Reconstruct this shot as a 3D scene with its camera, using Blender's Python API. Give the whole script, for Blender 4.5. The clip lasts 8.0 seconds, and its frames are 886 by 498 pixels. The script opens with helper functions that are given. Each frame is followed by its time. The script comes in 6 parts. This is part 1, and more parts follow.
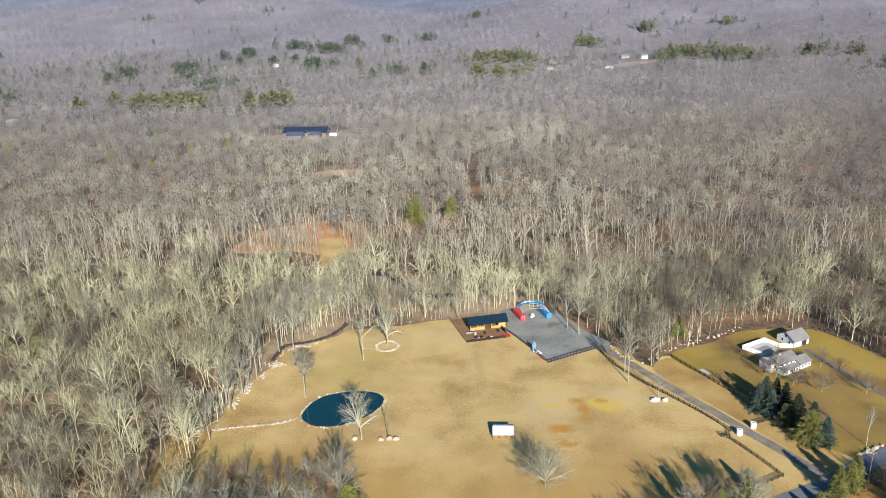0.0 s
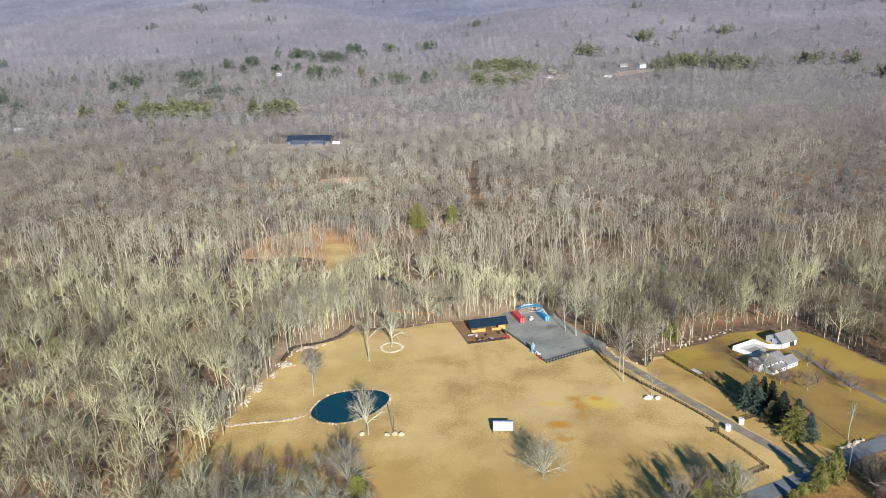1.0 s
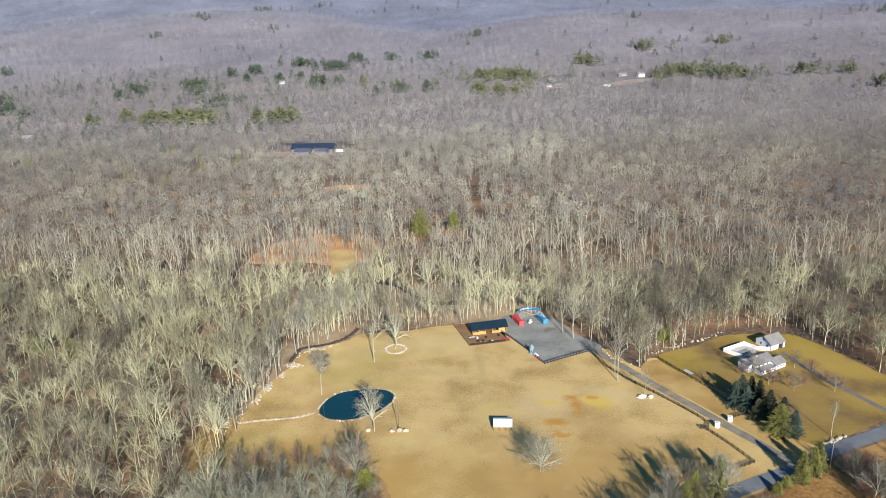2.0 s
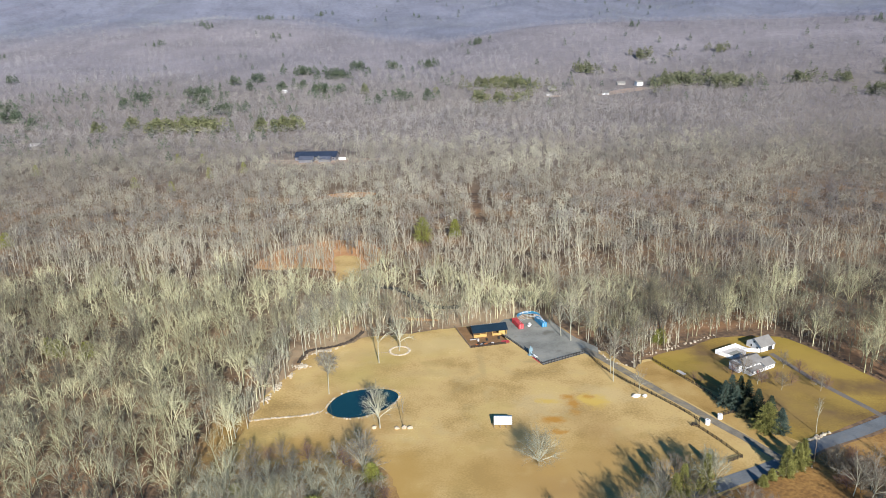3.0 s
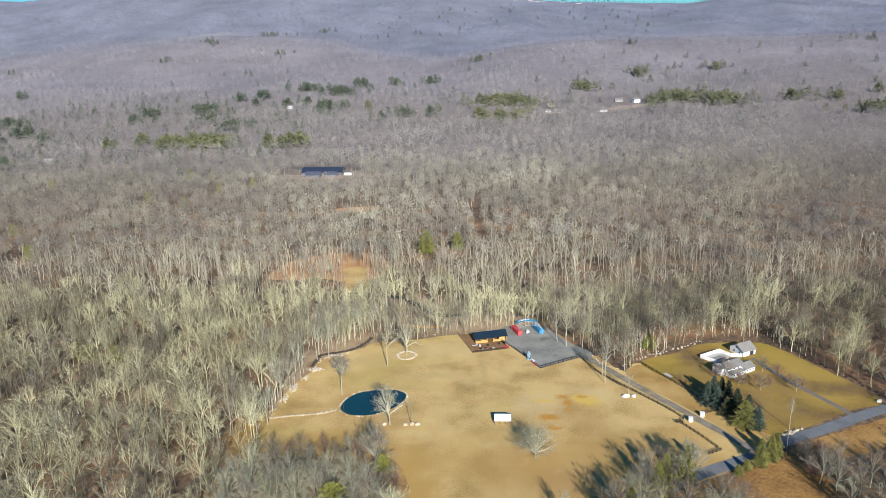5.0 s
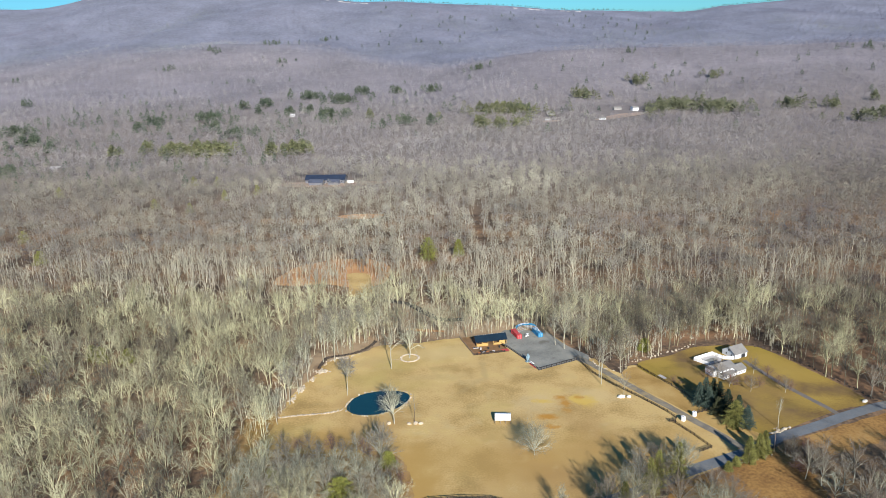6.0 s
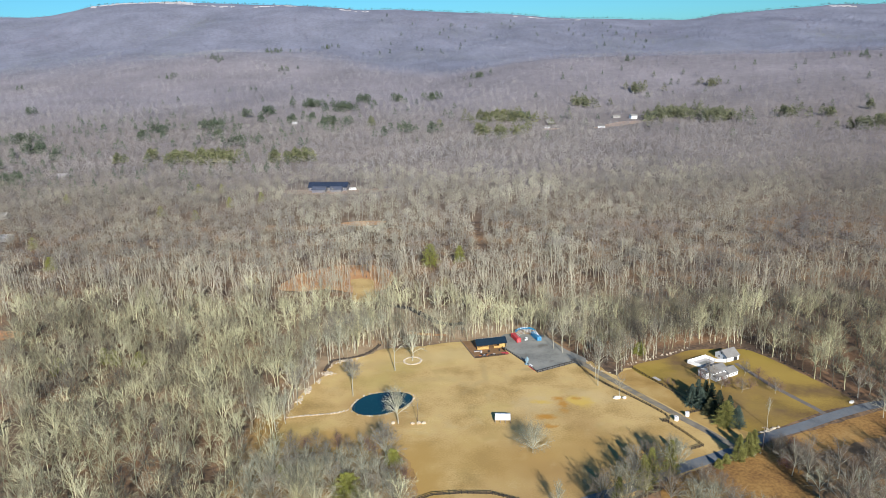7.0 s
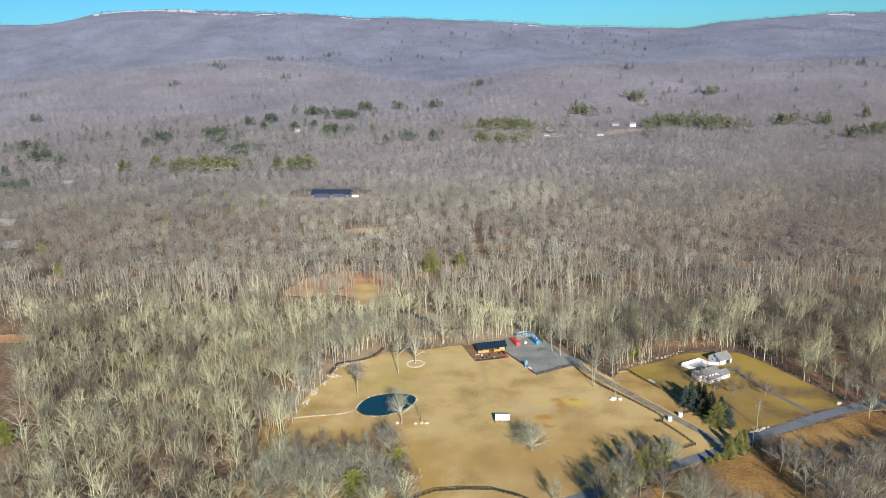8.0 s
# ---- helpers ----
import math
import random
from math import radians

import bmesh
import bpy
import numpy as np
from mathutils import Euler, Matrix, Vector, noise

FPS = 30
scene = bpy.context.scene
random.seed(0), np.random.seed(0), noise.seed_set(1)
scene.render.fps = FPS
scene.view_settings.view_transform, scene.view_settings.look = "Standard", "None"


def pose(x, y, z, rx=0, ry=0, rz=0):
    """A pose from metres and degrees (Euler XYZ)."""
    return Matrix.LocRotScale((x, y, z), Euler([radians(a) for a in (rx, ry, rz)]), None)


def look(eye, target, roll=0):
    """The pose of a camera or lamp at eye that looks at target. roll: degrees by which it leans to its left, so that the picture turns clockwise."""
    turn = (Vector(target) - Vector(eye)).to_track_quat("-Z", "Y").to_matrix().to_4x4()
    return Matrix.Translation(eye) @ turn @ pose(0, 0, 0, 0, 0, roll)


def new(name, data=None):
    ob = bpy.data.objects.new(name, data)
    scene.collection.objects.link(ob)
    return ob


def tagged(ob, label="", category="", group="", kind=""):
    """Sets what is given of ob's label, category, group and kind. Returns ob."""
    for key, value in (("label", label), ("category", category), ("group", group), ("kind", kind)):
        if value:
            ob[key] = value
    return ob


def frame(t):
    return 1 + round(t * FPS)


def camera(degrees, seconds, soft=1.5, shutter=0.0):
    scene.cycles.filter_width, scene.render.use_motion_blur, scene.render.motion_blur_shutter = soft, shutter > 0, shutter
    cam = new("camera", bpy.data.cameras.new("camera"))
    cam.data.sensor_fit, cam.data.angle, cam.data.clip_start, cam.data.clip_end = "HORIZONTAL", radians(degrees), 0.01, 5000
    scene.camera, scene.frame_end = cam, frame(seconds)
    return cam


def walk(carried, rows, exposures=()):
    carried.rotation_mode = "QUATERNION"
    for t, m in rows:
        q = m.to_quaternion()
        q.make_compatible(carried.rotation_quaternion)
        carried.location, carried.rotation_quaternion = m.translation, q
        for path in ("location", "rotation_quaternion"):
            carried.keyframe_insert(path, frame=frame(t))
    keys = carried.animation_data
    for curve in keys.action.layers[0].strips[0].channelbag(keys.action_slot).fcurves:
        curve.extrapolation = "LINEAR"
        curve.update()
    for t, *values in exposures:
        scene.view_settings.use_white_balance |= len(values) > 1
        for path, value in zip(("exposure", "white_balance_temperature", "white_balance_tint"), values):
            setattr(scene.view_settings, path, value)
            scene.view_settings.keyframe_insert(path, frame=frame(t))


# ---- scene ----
cam = camera(63.7, 8.0, soft=0.65)
PATH = [
    (0, (0.60, 0.32, 137.33), (-6.90, 94.38, 104.20), -2.2),
    (1, (0.62, -11.92, 140.72), (-6.91, 82.46, 108.53), -2.2),
    (2, (0.64, -24.16, 144.11), (-6.92, 70.53, 112.85), -2.1),
    (3, (0.65, -36.40, 147.50), (-6.93, 58.59, 117.16), -2.1),
    (4, (0.67, -48.64, 150.89), (-6.94, 46.63, 121.46), -2.1),
    (5, (0.69, -60.88, 154.28), (-6.94, 34.66, 125.74), -2.0),
    (6, (0.71, -73.12, 157.67), (-6.93, 22.68, 130.02), -2.0),
    (7, (0.73, -85.36, 161.06), (-6.92, 10.68, 134.29), -1.95),
    (8, (0.75, -97.60, 164.45), (-6.91, -1.32, 138.54), -1.9),
]
walk(cam, [(t, look(eye, target, roll)) for t, eye, target, roll in PATH], [(0, 0.66), (6.0, 0.59), (8, 0.54)])

# ---- light ----
SUN_UP = radians(25)
SUN_SIDE = (0.27, -0.963)
world = bpy.data.worlds.new("sky")
scene.world = world
world.use_nodes = True
wn = world.node_tree.nodes
sky = wn.new("ShaderNodeTexSky")
sky.sky_type = "NISHITA"
sky.sun_disc = False
sky.sun_elevation = SUN_UP
sky.sun_rotation = math.atan2(SUN_SIDE[0], SUN_SIDE[1])
sky.air_density, sky.dust_density, sky.ozone_density = 1.0, 0.3, 2.0
wn["Background"].inputs["Strength"].default_value = 0.048
clear_air = wn.new("ShaderNodeMix")
clear_air.data_type, clear_air.blend_type = "RGBA", "MULTIPLY"
clear_air.inputs["Factor"].default_value = 1.0
clear_air.inputs["B"].default_value = (0.42, 1.12, 1.68, 1)
world.node_tree.links.new(sky.outputs["Color"], clear_air.inputs["A"])
world.node_tree.links.new(clear_air.outputs["Result"], wn["Background"].inputs["Color"])
sun = new("sun", bpy.data.lights.new("sun", "SUN"))
sun.data.energy, sun.data.angle, sun.data.color = 5.2, radians(0.5), (1.0, 0.96, 0.91)
sun.matrix_world = look((SUN_SIDE[0] * 400, SUN_SIDE[1] * 400, 400 * math.tan(SUN_UP)), (0, 0, 0))


# ---- materials ----
def ramp_node(nt, stops):
    r = nt.nodes.new("ShaderNodeValToRGB")
    while len(r.color_ramp.elements) < len(stops):
        r.color_ramp.elements.new(0.5)
    for e, (p, c) in zip(r.color_ramp.elements, stops):
        e.position, e.color = p, (*c, 1)
    return r


def surface(name, stops, scale=1.0, fine=8.0, rough=0.85, bump=0.3, metal=0.0, island=0.0, amount=0.35, spec=0.3, each=0.0, tone=0.0, drift=None, grey=None, spots=None):
    """Two scales of noise through a colour ramp, with fine relief; scale is in waves a metre."""
    m = bpy.data.materials.new(name)
    m.use_nodes = True
    nt, b = m.node_tree, m.node_tree.nodes["Principled BSDF"]
    geo = nt.nodes.new("ShaderNodeNewGeometry")
    src = geo.outputs["Position"]
    n1, n2 = nt.nodes.new("ShaderNodeTexNoise"), nt.nodes.new("ShaderNodeTexNoise")
    n1.inputs["Scale"].default_value, n1.inputs["Detail"].default_value = scale, 5
    n2.inputs["Scale"].default_value, n2.inputs["Detail"].default_value = scale * fine, 4
    for n in (n1, n2):
        nt.links.new(src, n.inputs["Vector"])
    mix = nt.nodes.new("ShaderNodeMix")
    mix.inputs["Factor"].default_value = amount
    nt.links.new(n1.outputs["Fac"], mix.inputs["A"])
    nt.links.new(n2.outputs["Fac"], mix.inputs["B"])
    out = mix.outputs["Result"]
    sockets = [(geo.outputs["Random Per Island"], island)]
    if tone:
        at = nt.nodes.new("ShaderNodeAttribute")
        at.attribute_name = "tone"
        sockets.append((at.outputs["Fac"], tone))
    for socket, weight in sockets:
        if weight:
            add = nt.nodes.new("ShaderNodeMath")
            add.operation = "MULTIPLY_ADD"
            add.inputs[1].default_value = weight
            nt.links.new(socket, add.inputs[0])
            sub = nt.nodes.new("ShaderNodeMath")
            sub.operation = "SUBTRACT"
            sub.inputs[1].default_value = weight / 2
            nt.links.new(out, sub.inputs[0])
            nt.links.new(sub.outputs[0], add.inputs[2])
            out = add.outputs[0]
    if each:
        info = nt.nodes.new("ShaderNodeObjectInfo")
        add = nt.nodes.new("ShaderNodeMath")
        add.operation = "MULTIPLY_ADD"
        add.inputs[1].default_value = each
        nt.links.new(info.outputs["Random"], add.inputs[0])
        sub = nt.nodes.new("ShaderNodeMath")
        sub.operation = "SUBTRACT"
        sub.inputs[1].default_value = each / 2
        nt.links.new(out, sub.inputs[0])
        nt.links.new(sub.outputs[0], add.inputs[2])
        out = add.outputs[0]
    r = ramp_node(nt, stops)
    nt.links.new(out, r.inputs["Fac"])
    colour = r.outputs["Color"]
    for tint, size, lo, hi in drift or ():
        wide = nt.nodes.new("ShaderNodeTexNoise")
        wide.inputs["Scale"].default_value, wide.inputs["Detail"].default_value = size, 3
        shift = nt.nodes.new("ShaderNodeVectorMath")
        shift.operation = "ADD"
        shift.inputs[1].default_value = (hi * 900, lo * 700, size * 5000)
        nt.links.new(src, shift.inputs[0])
        nt.links.new(shift.outputs[0], wide.inputs["Vector"])
        span = nt.nodes.new("ShaderNodeMapRange")
        span.inputs["From Min"].default_value, span.inputs["From Max"].default_value = lo, hi
        nt.links.new(wide.outputs["Fac"], span.inputs["Value"])
        blend = nt.nodes.new("ShaderNodeMix")
        blend.data_type = "RGBA"
        blend.inputs["B"].default_value = (*tint, 1)
        nt.links.new(span.outputs["Result"], blend.inputs["Factor"])
        nt.links.new(colour, blend.inputs["A"])
        colour = blend.outputs["Result"]
    for tint, cx, cy, rx, ry, turn, weight in spots or ():
        there = nt.nodes.new("ShaderNodeMapping")
        there.vector_type = "TEXTURE"
        there.inputs["Location"].default_value = (cx, cy, 0)
        there.inputs["Rotation"].default_value = (0, 0, radians(turn))
        there.inputs["Scale"].default_value = (rx, ry, 10)
        far = nt.nodes.new("ShaderNodeVectorMath")
        far.operation = "LENGTH"
        ragged = nt.nodes.new("ShaderNodeTexNoise")
        ragged.inputs["Scale"].default_value, ragged.inputs["Detail"].default_value = 2.2 / (rx + ry), 6
        ragged.inputs["Roughness"].default_value = 0.7
        off = nt.nodes.new("ShaderNodeMath")
        off.operation = "MULTIPLY_ADD"
        off.inputs[1].default_value = 2.6
        fade = nt.nodes.new("ShaderNodeMapRange")
        fade.interpolation_type = "SMOOTHSTEP"
        for key, value in (("From Min", 2.65), ("From Max", 1.6), ("To Min", 0.0), ("To Max", weight)):
            fade.inputs[key].default_value = value
        blend = nt.nodes.new("ShaderNodeMix")
        blend.data_type = "RGBA"
        blend.inputs["B"].default_value = (*tint, 1)
        nt.links.new(src, there.inputs["Vector"])
        nt.links.new(src, ragged.inputs["Vector"])
        nt.links.new(there.outputs["Vector"], far.inputs[0])
        nt.links.new(ragged.outputs["Fac"], off.inputs[0])
        nt.links.new(far.outputs["Value"], off.inputs[2])
        nt.links.new(off.outputs[0], fade.inputs["Value"])
        nt.links.new(fade.outputs["Result"], blend.inputs["Factor"])
        nt.links.new(colour, blend.inputs["A"])
        colour = blend.outputs["Result"]
    if grey:
        at = nt.nodes.new("ShaderNodeAttribute")
        at.attribute_name = "grey"
        blend = nt.nodes.new("ShaderNodeMix")
        blend.data_type, blend.blend_type = "RGBA", "MULTIPLY"
        blend.inputs["B"].default_value = (*grey, 1)
        nt.links.new(at.outputs["Fac"], blend.inputs["Factor"])
        nt.links.new(colour, blend.inputs["A"])
        colour = blend.outputs["Result"]
    nt.links.new(colour, b.inputs["Base Color"])
    b.inputs["Roughness"].default_value, b.inputs["Metallic"].default_value = rough, metal
    b.inputs["Specular IOR Level"].default_value = spec
    if bump:
        bp = nt.nodes.new("ShaderNodeBump")
        bp.inputs["Strength"].default_value, bp.inputs["Distance"].default_value = bump, 0.3 / scale / fine
        nt.links.new(n2.outputs["Fac"], bp.inputs["Height"])
        nt.links.new(bp.outputs["Normal"], b.inputs["Normal"])
    return m


def three(c, spread=0.3):
    """Dark, middle and light of one colour, for a ramp."""
    return [(0.3, tuple(v * (1 - spread) for v in c)), (0.5, c), (0.7, tuple(min(1, v * (1 + spread)) for v in c))]


def hazed_hill_floor():
    """Leaf litter under the far woods: brown near by, with distance haze painted in as plum and blue-violet."""
    m = surface("hazed_hill_floor", [(0.3, (0.72, 0.72, 0.72)), (0.5, (1, 1, 1)), (0.7, (1.28, 1.28, 1.28))], 0.008, 10, 0.95, 0.4, amount=0.4)
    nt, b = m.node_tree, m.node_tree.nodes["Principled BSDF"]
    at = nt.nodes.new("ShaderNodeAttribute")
    at.attribute_name = "haze_zone"
    # Haze is put into this ramp: greyer, then bluer, the farther off.
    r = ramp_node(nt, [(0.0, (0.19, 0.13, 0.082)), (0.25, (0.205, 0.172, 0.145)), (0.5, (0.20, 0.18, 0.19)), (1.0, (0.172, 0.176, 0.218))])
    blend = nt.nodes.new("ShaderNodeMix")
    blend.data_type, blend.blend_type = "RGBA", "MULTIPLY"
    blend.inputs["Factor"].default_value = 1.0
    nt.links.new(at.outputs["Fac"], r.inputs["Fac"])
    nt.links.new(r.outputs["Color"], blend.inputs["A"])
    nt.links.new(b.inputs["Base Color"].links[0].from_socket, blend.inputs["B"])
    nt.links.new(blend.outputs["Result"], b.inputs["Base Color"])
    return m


BROWN, OLIVE, PALE, RUST, STRAW = (0.41, 0.255, 0.074), (0.39, 0.285, 0.122), (0.57, 0.43, 0.215), (0.43, 0.205, 0.03), (0.58, 0.39, 0.085)
MEADOW_SPOTS = [
    (BROWN, -30, 148, 10, 28, 0, 0.95), (BROWN, -60, 182, 30, 7, 0, 0.6),
    (BROWN, -68, 182, 34, 12, 0, 0.75), (BROWN, -38, 165, 14, 22, -20, 0.8), (BROWN, -5, 172, 32, 20, 0, 0.5), (BROWN, 62, 180, 24, 15, 30, 0.7), (BROWN, 34, 182, 20, 16, 0, 0.45),
    (OLIVE, -7, 254, 2.0, 13, 5, 0.5), (OLIVE, -12, 238, 2.2, 11, -35, 0.35), (OLIVE, -70, 262, 18, 6, 25, 0.35), (OLIVE, -30, 246, 22, 4, 8, 0.3), (OLIVE, 15.5, 257, 4, 1.8, 0, 0.8),
    (PALE, 16, 219, 12, 10, 30, 0.55), (PALE, -30, 276, 30, 10, 10, 0.4), (PALE, 45, 228, 14, 6, -20, 0.4),
    (STRAW, 38, 222, 7, 5.5, -30, 0.9), (STRAW, 20, 221.5, 5.5, 2.2, -10, 0.8), (RUST, 28.6, 225, 3.0, 2.4, 0, 0.85), (RUST, 30.4, 219.6, 2.6, 3.2, 0, 0.8), (RUST, 30.2, 213.5, 2.4, 2.4, 0, 0.5), (RUST, 37, 225.2, 2.4, 1.6, 0, 0.7), (RUST, 21.5, 207.3, 5, 2.6, 5, 0.9), (RUST, 22.8, 198.8, 3.6, 1.9, 0, 0.8),
]
LAWN_BROWN, GOLD = (0.285, 0.182, 0.056), (0.37, 0.25, 0.052)
LAWN_SPOTS = [(LAWN_BROWN, 122, 238, 13, 17, 20, 0.6), (LAWN_BROWN, 116, 216, 8, 12, 30, 0.45), (LAWN_BROWN, 92, 250, 7, 6, 0, 0.5), (LAWN_BROWN, 98, 247, 8, 9, 0, 0.6), (LAWN_BROWN, 130, 228, 5, 4, 0, 0.6), (LAWN_BROWN, 106, 262, 12, 4, 30, 0.5), (LAWN_BROWN, 84, 270, 14, 4, 30, 0.6), (GOLD, 142, 256, 9, 26, 25, 0.7), (GOLD, 82, 262, 10, 7, 20, 0.6), (GOLD, 138, 222, 10, 8, 0, 0.5)]


TAN_LITTER, RED_LITTER = (0.40, 0.295, 0.18), (0.36, 0.185, 0.088)
LITTER_SPOTS = [(TAN_LITTER, -55, 322, 85, 32, 5, 0.75), (TAN_LITTER, 60, 350, 90, 30, 10, 0.5), (RED_LITTER, 95, 297, 46, 12, 15, 0.6), (RED_LITTER, 185, 262, 34, 50, 20, 0.5), (TAN_LITTER, -99, 236, 7, 44, 0, 0.75), (TAN_LITTER, -170, 240, 50, 60, 0, 0.3), (TAN_LITTER, -80, 277, 24, 11, 35, 0.85), (BROWN, -103, 192, 9, 24, 0, 0.8), (TAN_LITTER, 15, 308, 50, 10, 0, 0.7), (RED_LITTER, -110, 430, 60, 26, 5, 0.7), (RED_LITTER, -150, 180, 40, 30, 0, 0.4)]

